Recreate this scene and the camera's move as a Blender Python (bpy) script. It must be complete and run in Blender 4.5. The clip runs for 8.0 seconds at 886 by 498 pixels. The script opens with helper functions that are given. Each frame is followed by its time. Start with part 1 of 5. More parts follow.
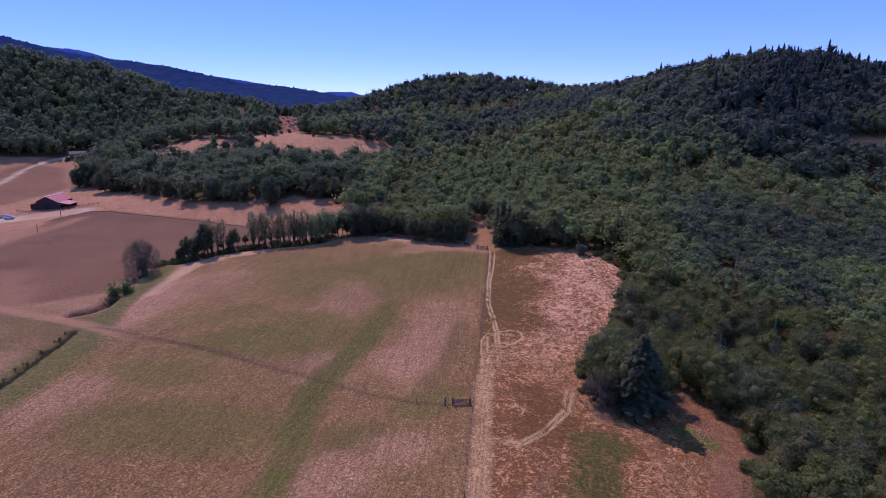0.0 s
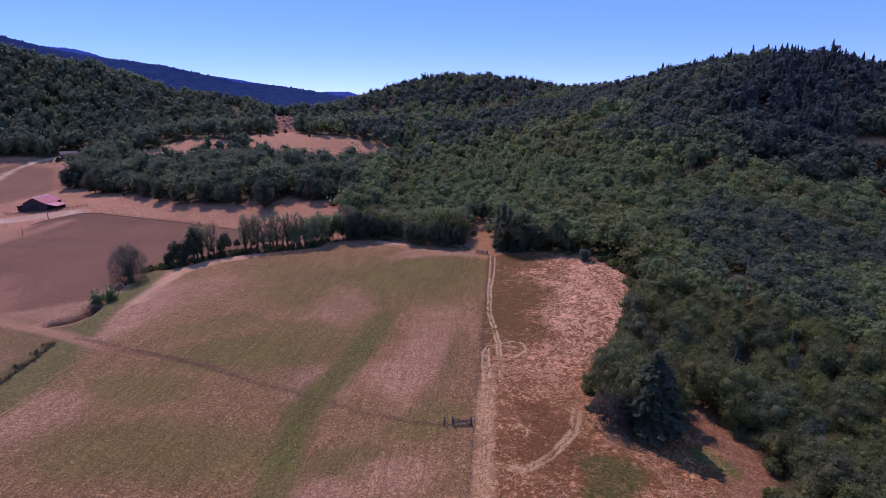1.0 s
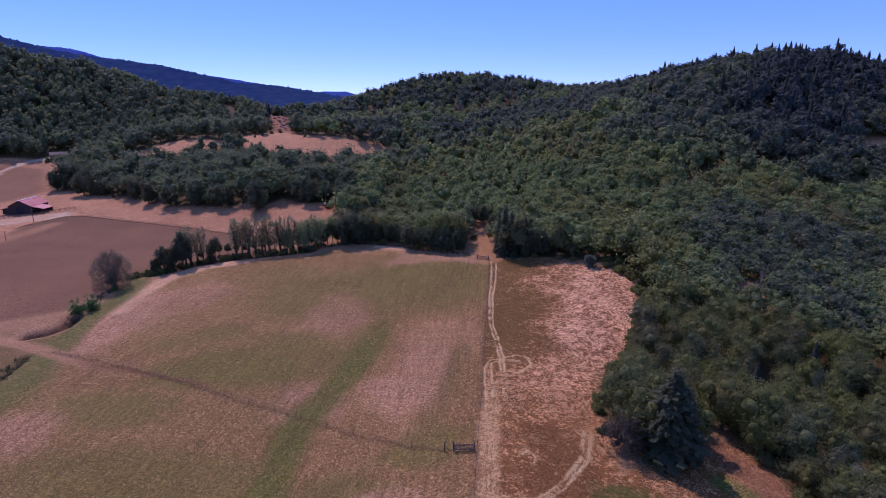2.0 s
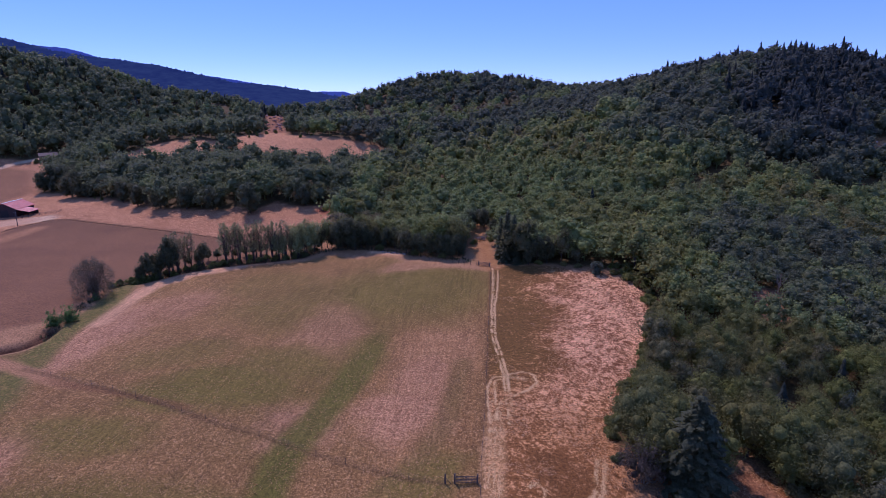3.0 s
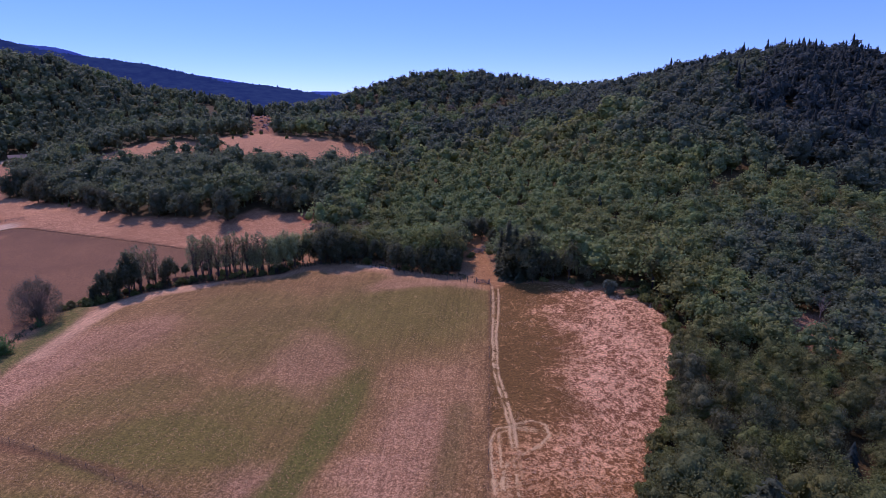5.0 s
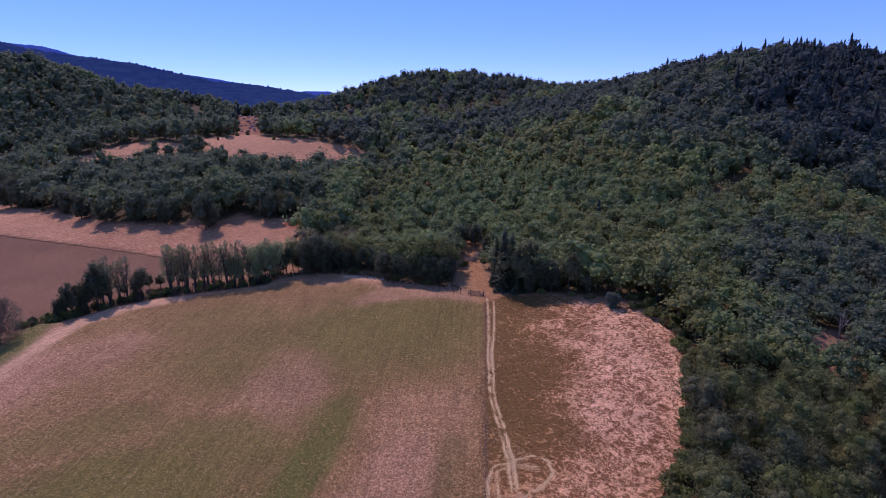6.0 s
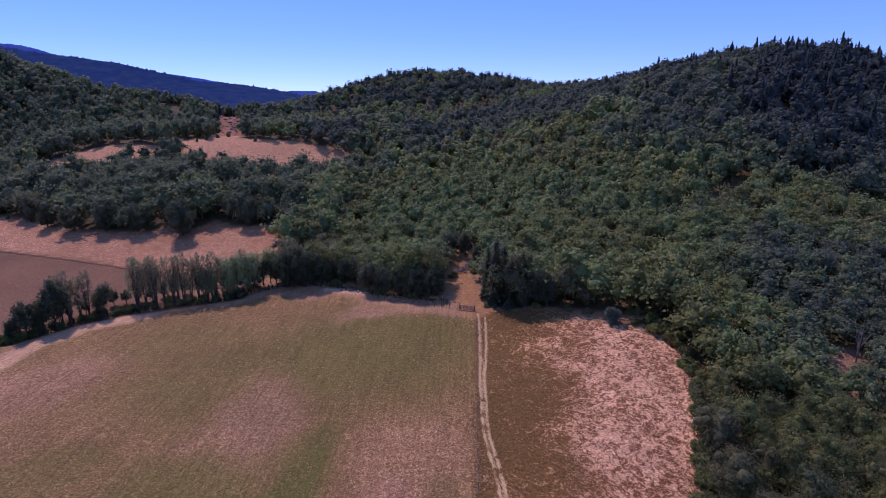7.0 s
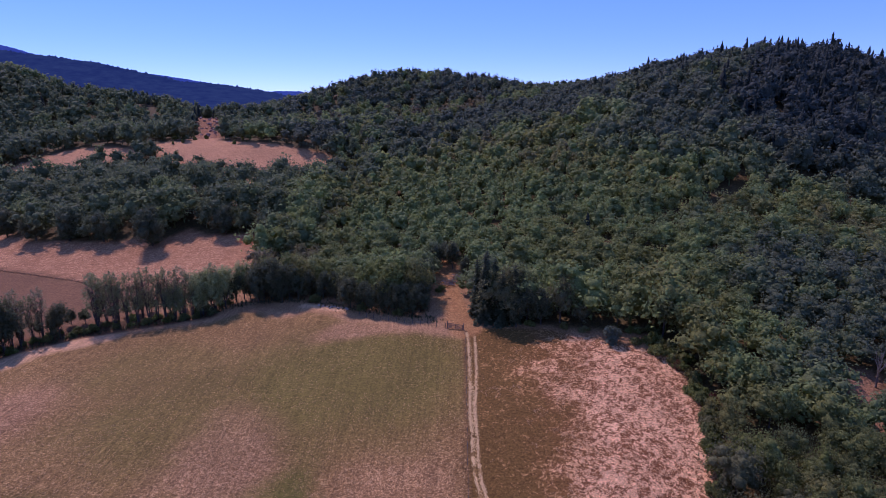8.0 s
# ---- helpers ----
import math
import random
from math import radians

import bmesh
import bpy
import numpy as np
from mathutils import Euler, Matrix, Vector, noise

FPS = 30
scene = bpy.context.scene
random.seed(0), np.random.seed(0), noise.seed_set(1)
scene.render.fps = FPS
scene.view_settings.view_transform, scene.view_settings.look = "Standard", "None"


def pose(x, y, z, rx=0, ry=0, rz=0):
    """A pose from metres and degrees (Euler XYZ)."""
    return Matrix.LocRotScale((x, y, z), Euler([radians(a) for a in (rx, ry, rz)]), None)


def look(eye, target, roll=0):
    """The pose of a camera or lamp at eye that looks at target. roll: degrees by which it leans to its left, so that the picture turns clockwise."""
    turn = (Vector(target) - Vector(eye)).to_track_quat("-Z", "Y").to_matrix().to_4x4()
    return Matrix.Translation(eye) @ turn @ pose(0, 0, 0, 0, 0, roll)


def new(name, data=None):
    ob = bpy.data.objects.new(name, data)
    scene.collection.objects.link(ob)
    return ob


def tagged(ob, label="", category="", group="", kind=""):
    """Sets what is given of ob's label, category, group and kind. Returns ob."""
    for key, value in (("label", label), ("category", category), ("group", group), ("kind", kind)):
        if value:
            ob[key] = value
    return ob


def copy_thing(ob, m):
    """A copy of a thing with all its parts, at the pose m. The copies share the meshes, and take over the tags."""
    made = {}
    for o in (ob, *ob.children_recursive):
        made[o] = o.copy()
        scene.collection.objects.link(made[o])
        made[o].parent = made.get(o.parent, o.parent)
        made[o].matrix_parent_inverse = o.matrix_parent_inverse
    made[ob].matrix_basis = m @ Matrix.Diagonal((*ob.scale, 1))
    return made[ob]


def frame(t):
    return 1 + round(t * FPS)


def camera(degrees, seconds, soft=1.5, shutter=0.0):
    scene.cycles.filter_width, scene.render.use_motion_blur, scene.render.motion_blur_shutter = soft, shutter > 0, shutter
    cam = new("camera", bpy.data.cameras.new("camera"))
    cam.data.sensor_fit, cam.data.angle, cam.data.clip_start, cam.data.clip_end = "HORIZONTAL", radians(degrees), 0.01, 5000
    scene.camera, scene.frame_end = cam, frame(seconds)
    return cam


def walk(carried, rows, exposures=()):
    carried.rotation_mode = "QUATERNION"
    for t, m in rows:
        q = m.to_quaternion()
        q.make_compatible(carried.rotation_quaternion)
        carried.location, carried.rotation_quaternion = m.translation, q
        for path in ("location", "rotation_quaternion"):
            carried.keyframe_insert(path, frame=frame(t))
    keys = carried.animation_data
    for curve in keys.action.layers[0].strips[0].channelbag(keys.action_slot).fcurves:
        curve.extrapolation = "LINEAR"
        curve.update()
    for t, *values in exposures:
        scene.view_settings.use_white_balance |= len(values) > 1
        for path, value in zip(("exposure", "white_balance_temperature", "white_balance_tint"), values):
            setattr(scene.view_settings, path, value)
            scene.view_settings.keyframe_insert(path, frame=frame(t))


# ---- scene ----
cam = camera(78.9, 8.0, soft=0.8)
PATH = [
    (0, (-6.621, 4.57, 55.44), (-6.682, 6.504, 54.934), -0.1),
    (0.5, (-6.925, 8.125, 55.398), (-6.981, 10.06, 54.892), -0.0),
    (1, (-7.094, 11.845, 55.305), (-7.147, 13.78, 54.799), -0.0),
    (1.5, (-7.389, 15.733, 55.237), (-7.437, 17.667, 54.731), -0.0),
    (3, (-8.218, 28.56, 54.994), (-8.256, 30.495, 54.488), -0.0),
    (3.5, (-8.405, 32.967, 54.876), (-8.436, 34.902, 54.37), -0.0),
    (4, (-8.674, 37.959, 54.763), (-8.701, 39.894, 54.257), -0.0),
    (4.5, (-8.582, 43.066, 54.644), (-8.604, 45.001, 54.139), 0.0),
    (6, (-8.359, 58.394, 54.83), (-8.347, 60.329, 54.325), 0.1),
    (6.5, (-8.107, 63.769, 55.1), (-8.07, 65.703, 54.594), 0.0),
    (7, (-7.961, 68.953, 55.453), (-7.907, 70.887, 54.946), 0.0),
    (7.5, (-7.596, 74.321, 55.817), (-7.524, 76.255, 55.309), 0.0),
    (8, (-7.3, 79.574, 56.162), (-7.199, 81.506, 55.656), 0.0),
]
EXPOSURE, KELVIN, TINT = -0.26, 5350, 45
walk(cam, [(t, look(eye, target, roll)) for t, eye, target, roll in PATH], [(0.0, EXPOSURE, KELVIN, TINT), (8.0, EXPOSURE, KELVIN, TINT)])

# ---- sky and sun ----
SUN_TURN, SUN_UP = -30.0, 49.0   # degrees from +y towards +x, degrees over the horizon
world = bpy.data.worlds.new("sky_world")
scene.world = world
world.use_nodes = True
wn = world.node_tree
wn.nodes.clear()
sky = wn.nodes.new("ShaderNodeTexSky")
sky.sky_type, sky.sun_disc = "NISHITA", False
sky.sun_elevation, sky.sun_rotation = radians(SUN_UP), radians(SUN_TURN)
sky.altitude, sky.air_density, sky.dust_density, sky.ozone_density = 300.0, 0.7, 0.0, 2.2
wb = wn.nodes.new("ShaderNodeBackground")
wb.inputs["Strength"].default_value = 0.18
wo = wn.nodes.new("ShaderNodeOutputWorld")
vivid = wn.nodes.new("ShaderNodeHueSaturation")
vivid.inputs["Hue"].default_value, vivid.inputs["Saturation"].default_value = 0.515, 1.30
wn.links.new(sky.outputs[0], vivid.inputs["Color"])
even = wn.nodes.new("ShaderNodeMix")
even.data_type = "RGBA"
even.inputs[0].default_value = 0.5
even.inputs[7].default_value = (1.55, 2.9, 6.0, 1.0)   # clear dry air: an even azure
wn.links.new(vivid.outputs[0], even.inputs[6])
wn.links.new(even.outputs[2], wb.inputs["Color"])
wn.links.new(wb.outputs[0], wo.inputs["Surface"])

sun_data = bpy.data.lights.new("sun", "SUN")
sun_data.energy, sun_data.angle, sun_data.color = 3.72, radians(0.53), (1.0, 0.875, 0.755)
sun = new("sun", sun_data)
sun_dir = Vector((math.sin(radians(SUN_TURN)) * math.cos(radians(SUN_UP)), math.cos(radians(SUN_TURN)) * math.cos(radians(SUN_UP)), math.sin(radians(SUN_UP))))
sun.matrix_world = look(sun_dir * 900, (0, 0, 0))

# ---- tools ----


def hashed(i, j, seed):
    v = np.sin(i * 127.1 + j * 311.7 + seed * 74.7) * 43758.5453
    return v - np.floor(v)


def value_noise(x, y, seed=0):
    i, j = np.floor(x), np.floor(y)
    u, v = x - i, y - j
    u, v = u * u * (3 - 2 * u), v * v * (3 - 2 * v)
    a, b = hashed(i, j, seed), hashed(i + 1, j, seed)
    c, d = hashed(i, j + 1, seed), hashed(i + 1, j + 1, seed)
    return (a * (1 - u) + b * u) * (1 - v) + (c * (1 - u) + d * u) * v


def fbm(x, y, size, seed=0, octaves=4):
    total, amount, norm = 0.0, 1.0, 0.0
    for k in range(octaves):
        total = total + amount * value_noise(x / size * 2**k + 13.1 * k, y / size * 2**k - 7.7 * k, seed + k)
        norm += amount
        amount *= 0.5
    return total / norm


def smooth(a, b, v):
    t = np.clip((v - a) / (b - a), 0, 1)
    return t * t * (3 - 2 * t)


def line_distance(x, y, points):
    """Distance in plan to a polyline, and how far along it (0 to 1) the nearest place lies."""
    best = np.full(np.shape(x), 1e9)
    along = np.zeros(np.shape(x))
    count = len(points) - 1
    for k in range(count):
        (ax, ay), (bx, by) = points[k], points[k + 1]
        dx, dy = bx - ax, by - ay
        t = np.clip(((x - ax) * dx + (y - ay) * dy) / (dx * dx + dy * dy), 0, 1)
        d = np.hypot(x - ax - t * dx, y - ay - t * dy)
        along = np.where(d < best, (k + t) / count, along)
        best = np.minimum(best, d)
    return best, along


def inside(x, y, points):
    hit = np.zeros(np.shape(x), bool)
    for (ax, ay), (bx, by) in zip(points, points[1:] + points[:1]):
        if ay != by:
            hit ^= ((ay > y) != (by > y)) & (x < (bx - ax) * (y - ay) / (by - ay) + ax)
    return hit


def within(x, y, points, soft):
    """1 inside the polygon, 0 outside, with a soft edge of that width."""
    d, _ = line_distance(x, y, points + points[:1])
    return smooth(-soft, soft, np.where(inside(x, y, points), d, -d))


def built(name, verts, faces, material, floats=None, colours=None, smooth_faces=False):
    """A mesh from arrays; all faces have the same number of corners."""
    verts, faces = np.asarray(verts, np.float32), np.asarray(faces, np.int32)
    n = faces.shape[1]
    me = bpy.data.meshes.new(name)
    me.vertices.add(len(verts))
    me.vertices.foreach_set("co", verts.ravel())
    me.loops.add(faces.size)
    me.loops.foreach_set("vertex_index", faces.ravel())
    me.polygons.add(len(faces))
    me.polygons.foreach_set("loop_start", np.arange(0, faces.size, n, dtype=np.int32))
    me.polygons.foreach_set("use_smooth", np.full(len(faces), smooth_faces))
    for key, values in (floats or {}).items():
        me.attributes.new(key, "FLOAT", "POINT").data.foreach_set("value", np.asarray(values, np.float32).ravel())
    for key, values in (colours or {}).items():
        rgba = np.c_[values, np.ones(len(values))].astype(np.float32)
        me.attributes.new(key, "FLOAT_COLOR", "POINT").data.foreach_set("color", rgba.ravel())
    me.update(calc_edges=True)
    me.validate()
    me.materials.append(material)
    return me


def part(name, data, parent, label="", at=None):
    ob = new(name, data)
    ob.parent = parent
    if at is not None:
        ob.matrix_basis = at
    return tagged(ob, label)


def from_bm(name, bm, material):
    me = bpy.data.meshes.new(name)
    bm.to_mesh(me)
    bm.free()
    me.materials.append(material)
    return me


def box(bm, lo, hi, m=None):
    made = bmesh.ops.create_cube(bm, size=1.0)["verts"]
    lo, hi = Vector(lo), Vector(hi)
    for v in made:
        p = Vector([lo[k] + (v.co[k] + 0.5) * (hi[k] - lo[k]) for k in range(3)])
        v.co = m @ p if m else p
    return made


def box_mesh(name, lo, hi, material, bevel=0.0, m=None):
    bm = bmesh.new()
    box(bm, lo, hi, m)
    if bevel:
        bmesh.ops.bevel(bm, geom=bm.edges[:], offset=bevel, segments=1, affect="EDGES")
    return from_bm(name, bm, material)


def tube(path, radii, sides=6):
    """Vertices and triangles of a tapered tube along a path."""
    path = np.asarray(path, float)
    radii = np.asarray(radii, float)
    ahead = np.gradient(path, axis=0)
    ahead /= np.linalg.norm(ahead, axis=1)[:, None] + 1e-9
    side = np.cross(ahead, [0.31, 0.95, 0.11])
    side /= np.linalg.norm(side, axis=1)[:, None] + 1e-9
    up = np.cross(side, ahead)
    ang = np.arange(sides) / sides * 2 * np.pi
    ring = path[:, None] + radii[:, None, None] * (np.cos(ang)[None, :, None] * side[:, None] + np.sin(ang)[None, :, None] * up[:, None])
    tri = []
    for k in range(len(path) - 1):
        for s in range(sides):
            a, b = k * sides + s, k * sides + (s + 1) % sides
            tri += [(a, b, b + sides), (a, b + sides, a + sides)]
    return ring.reshape(-1, 3), np.array(tri)


def joined(pieces):
    verts, faces, base = [], [], 0
    for v, f in pieces:
        verts.append(v)
        faces.append(np.asarray(f) + base)
        base += len(v)
    return np.concatenate(verts), np.concatenate(faces)


# ---- materials ----
def nodes_of(name):
    mat = bpy.data.materials.new(name)
    mat.use_nodes = True
    tree = mat.node_tree
    return mat, tree, tree.nodes["Principled BSDF"]


def add(tree, kind, **values):
    node = tree.nodes.new(kind)
    for key, value in values.items():
        if key in ("operation", "data_type", "blend_type", "attribute_name", "noise_dimensions", "feature", "wave_type", "bands_direction", "vector_type"):
            if key == "operation":
                node.operation = value
            elif key == "data_type":
                node.data_type = value
            elif key == "blend_type":
                node.blend_type = value
            elif key == "attribute_name":
                node.attribute_name = value
            elif key == "noise_dimensions":
                node.noise_dimensions = value
            elif key == "feature":
                node.feature = value
            elif key == "wave_type":
                node.wave_type = value
            elif key == "bands_direction":
                node.bands_direction = value
    return node


def noise_node(tree, vector, scale, detail=3.0, rough=0.6, distortion=0.0):
    node = add(tree, "ShaderNodeTexNoise")
    node.inputs["Scale"].default_value, node.inputs["Detail"].default_value = scale, detail
    node.inputs["Roughness"].default_value, node.inputs["Distortion"].default_value = rough, distortion
    tree.links.new(vector, node.inputs["Vector"])
    return node.outputs["Fac"]


def ranged(tree, value, lo, hi, to_lo=0.0, to_hi=1.0):
    node = add(tree, "ShaderNodeMapRange")
    tree.links.new(value, node.inputs[0])
    for k, v in enumerate((lo, hi, to_lo, to_hi)):
        node.inputs[k + 1].default_value = v
    return node.outputs[0]


def mixed(tree, fac, a, b, blend="MIX"):
    node = add(tree, "ShaderNodeMix", data_type="RGBA", blend_type=blend)
    for socket, value in ((node.inputs[0], fac), (node.inputs[6], a), (node.inputs[7], b)):
        if isinstance(value, (int, float)):
            socket.default_value = value
        elif isinstance(value, tuple):
            socket.default_value = (*value, 1.0)
        else:
            tree.links.new(value, socket)
    return node.outputs[2]


def scaled(tree, colour, value):
    """A colour times a grey value."""
    node = add(tree, "ShaderNodeVectorMath", operation="SCALE")
    tree.links.new(colour, node.inputs[0])
    if isinstance(value, (int, float)):
        node.inputs["Scale"].default_value = value
    else:
        tree.links.new(value, node.inputs["Scale"])
    return node.outputs[0]


def math_node(tree, operation, a, b):
    node = add(tree, "ShaderNodeMath", operation=operation)
    for socket, value in ((node.inputs[0], a), (node.inputs[1], b)):
        if isinstance(value, (int, float)):
            socket.default_value = value
        else:
            tree.links.new(value, socket)
    return node.outputs[0]


def mixed_value(tree, fac, a, b):
    """a where fac is 0, b where it is 1."""
    node = add(tree, "ShaderNodeMix", data_type="FLOAT")
    for k, socket in enumerate((fac, a, b)):
        tree.links.new(socket, node.inputs[(0, 2, 3)[k]])
    return node.outputs[0]


def ground_material():
    mat, tree, bsdf = nodes_of("ground_soil_and_grass")
    link = tree.links.new
    pos = add(tree, "ShaderNodeNewGeometry").outputs["Position"]
    main = add(tree, "ShaderNodeAttribute", attribute_name="main_colour")
    other = add(tree, "ShaderNodeAttribute", attribute_name="other_colour")
    clump = add(tree, "ShaderNodeAttribute", attribute_name="clump")
    mown = add(tree, "ShaderNodeAttribute", attribute_name="mown")
    # tufts: patches of the second colour, a metre or two wide, with torn edges
    tuft = noise_node(tree, pos, 0.72, 6.0, 0.72, 1.2)
    fine = noise_node(tree, pos, 2.7, 5.0, 0.8, 0.6)
    both = mixed_value(tree, ranged(tree, mown.outputs["Fac"], 0, 1, 0.4, 0.72), tuft, fine)
    cover = add(tree, "ShaderNodeAttribute", attribute_name="cover")
    fac = ranged(tree, math_node(tree, "ADD", both, cover.outputs["Fac"]), 0.49, 0.535)
    col = mixed(tree, math_node(tree, "MULTIPLY", fac, clump.outputs["Fac"]), main.outputs["Color"], other.outputs["Color"])
    grain = noise_node(tree, pos, 2.2, 6.0, 0.9)
    broad = noise_node(tree, pos, 0.045, 3.0, 0.55)
    col = scaled(tree, col, ranged(tree, grain, 0.41, 0.59, 0.56, 1.47))
    col = scaled(tree, col, ranged(tree, broad, 0.3, 0.7, 0.92, 1.10))
    # faint mowing rows along the fence
    apart = add(tree, "ShaderNodeSeparateXYZ")
    link(pos, apart.inputs[0])
    across = math_node(tree, "SUBTRACT", apart.outputs[0], math_node(tree, "MULTIPLY", apart.outputs[1], 0.079))
    swath = add(tree, "ShaderNodeCombineXYZ")
    link(across, swath.inputs[0])
    link(math_node(tree, "MULTIPLY", apart.outputs[1], 0.05), swath.inputs[1])
    row = ranged(tree, noise_node(tree, swath.outputs[0], 1.25, 3.0, 0.7), 0.34, 0.66, -0.17, 0.17)
    row = math_node(tree, "MULTIPLY", row, mown.outputs["Fac"])
    col = scaled(tree, col, math_node(tree, "ADD", row, 1.0))
    link(col, bsdf.inputs["Base Color"])
    bsdf.inputs["Roughness"].default_value = 0.95
    bsdf.inputs["Specular IOR Level"].default_value = 0.15
    bump = add(tree, "ShaderNodeBump")
    bump.inputs["Strength"].default_value, bump.inputs["Distance"].default_value = 0.5, 0.25
    link(math_node(tree, "ADD", fine, grain), bump.inputs["Height"])
    link(bump.outputs[0], bsdf.inputs["Normal"])
    return mat


def leaf_material(name, tones, per_object):
    """Foliage: tones is a dark, a middle and a pale leaf colour; the tree's own tone comes from its attribute or its random number."""
    mat, tree, bsdf = nodes_of(name)
    link = tree.links.new
    if per_object:
        tone = add(tree, "ShaderNodeObjectInfo").outputs["Random"]
    else:
        tone = add(tree, "ShaderNodeAttribute", attribute_name="tone").outputs["Fac"]
    island = add(tree, "ShaderNodeNewGeometry")
    ramp = add(tree, "ShaderNodeValToRGB")
    while len(ramp.color_ramp.elements) < len(tones):
        ramp.color_ramp.elements.new(0.5)
    for k, c in enumerate(tones):
        ramp.color_ramp.elements[k].position = k / (len(tones) - 1)
        ramp.color_ramp.elements[k].color = (*c, 1.0)
    link(tone, ramp.inputs[0])
    col = scaled(tree, ramp.outputs[0], ranged(tree, island.outputs["Random Per Island"], 0, 1, 0.84, 1.17))
    patch = noise_node(tree, island.outputs["Position"], 0.35, 2.0)
    col = scaled(tree, col, ranged(tree, patch, 0.3, 0.7, 0.85, 1.15))
    # single leaves within a clump
    speck = noise_node(tree, island.outputs["Position"], 2.3, 4.0, 0.75)
    col = scaled(tree, col, ranged(tree, speck, 0.36, 0.64, 0.7, 1.36))
    link(col, bsdf.inputs["Base Color"])
    bump = add(tree, "ShaderNodeBump")
    bump.inputs["Strength"].default_value, bump.inputs["Distance"].default_value = 0.7, 0.3
    link(speck, bump.inputs["Height"])
    link(bump.outputs[0], bsdf.inputs["Normal"])
    bsdf.inputs["Roughness"].default_value = 0.62
    bsdf.inputs["Specular IOR Level"].default_value = 0.12
    see = add(tree, "ShaderNodeBsdfTranslucent")
    link(col, see.inputs["Color"])
    mix = add(tree, "ShaderNodeMixShader")
    mix.inputs[0].default_value = 0.5
    link(bsdf.outputs[0], mix.inputs[1])
    link(see.outputs[0], mix.inputs[2])
    link(mix.outputs[0], tree.nodes["Material Output"].inputs["Surface"])
    return mat


def plain_material(name, colour, rough=0.8, scale=3.0, spread=0.25, metal=0.0, bump=0.3, distance=0.02):
    mat, tree, bsdf = nodes_of(name)
    co = add(tree, "ShaderNodeTexCoord").outputs["Object"]
    small, large = noise_node(tree, co, scale * 6, 4.0, 0.7), noise_node(tree, co, scale * 0.6, 3.0)
    base = add(tree, "ShaderNodeRGB")
    base.outputs[0].default_value = (*colour, 1.0)
    col = scaled(tree, base.outputs[0], ranged(tree, small, 0.3, 0.7, 1 - spread, 1 + spread))
    col = scaled(tree, col, ranged(tree, large, 0.3, 0.7, 1 - spread * 0.7, 1 + spread * 0.7))
    tree.links.new(col, bsdf.inputs["Base Color"])
    bsdf.inputs["Roughness"].default_value, bsdf.inputs["Metallic"].default_value = rough, metal
    if bump:
        b = add(tree, "ShaderNodeBump")
        b.inputs["Strength"].default_value, b.inputs["Distance"].default_value = bump, distance
        tree.links.new(small, b.inputs["Height"])
        tree.links.new(b.outputs[0], bsdf.inputs["Normal"])
    return mat


def ridge_material(haze_glow=0.12):
    """Far wooded mountain; the blue haze of distance is put in as emission."""
    mat, tree, bsdf = nodes_of("hazy_wooded_mountain")
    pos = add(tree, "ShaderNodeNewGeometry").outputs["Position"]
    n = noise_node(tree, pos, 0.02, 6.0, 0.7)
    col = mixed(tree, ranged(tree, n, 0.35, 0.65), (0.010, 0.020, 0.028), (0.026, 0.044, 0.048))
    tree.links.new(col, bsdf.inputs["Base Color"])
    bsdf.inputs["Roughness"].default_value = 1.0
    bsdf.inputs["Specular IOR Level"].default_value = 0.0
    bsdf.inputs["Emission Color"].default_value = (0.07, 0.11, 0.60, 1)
    bsdf.inputs["Emission Strength"].default_value = haze_glow
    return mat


GROUND = ground_material()
# first oak tones are bluer: haze of the far woods put into leaf colour
OAK_TONES = [(0.082, 0.092, 0.072), (0.124, 0.134, 0.080), (0.172, 0.186, 0.080), (0.242, 0.276, 0.088), (0.230, 0.220, 0.066), (0.198, 0.152, 0.088)]
EDGE_TONES = [(0.132, 0.140, 0.060), (0.174, 0.176, 0.054), (0.196, 0.204, 0.052), (0.166, 0.170, 0.056), (0.210, 0.188, 0.056), (0.152, 0.144, 0.068)]
FIR_TONES = [(0.040, 0.050, 0.044), (0.052, 0.064, 0.050), (0.066, 0.080, 0.054)]
PALE_TONES = [(0.21, 0.23, 0.105), (0.25, 0.255, 0.115), (0.26, 0.235, 0.125)]
DEAD_TONES = [(0.135, 0.118, 0.075), (0.15, 0.13, 0.08)]
OAK_LEAF, OAK_LEAVES = leaf_material("oak_leaf", EDGE_TONES, True), leaf_material("woodland_leaves", OAK_TONES, False)
FIR_LEAF, FIR_LEAVES = leaf_material("fir_needle", [(0.094, 0.102, 0.052), (0.104, 0.112, 0.055)], True), leaf_material("woodland_needles", FIR_TONES, False)
PALE_LEAF = leaf_material("poplar_leaf", PALE_TONES, True)
DARK_LEAF = leaf_material("dark_oak_leaf", [(0.092, 0.104, 0.054), (0.108, 0.116, 0.058), (0.124, 0.122, 0.060)], True)
DEAD_LEAF = leaf_material("withered_leaf", DEAD_TONES, True)
BARK = plain_material("bark", (0.075, 0.055, 0.042), 0.95, 2.0, 0.4)
PALE_BARK = plain_material("pale_bark", (0.20, 0.15, 0.11), 0.95, 2.0, 0.35)
POST_WOOD = plain_material("weathered_post_wood", (0.10, 0.075, 0.06), 0.9, 4.0, 0.3)
RED_ROOF = plain_material("red_sheet_roof", (0.55, 0.095, 0.07), 0.5, 0.6, 0.16, 0.0, 0.1)
BARN_WOOD = plain_material("dark_barn_boards", (0.055, 0.030, 0.024), 0.9, 2.0, 0.3)
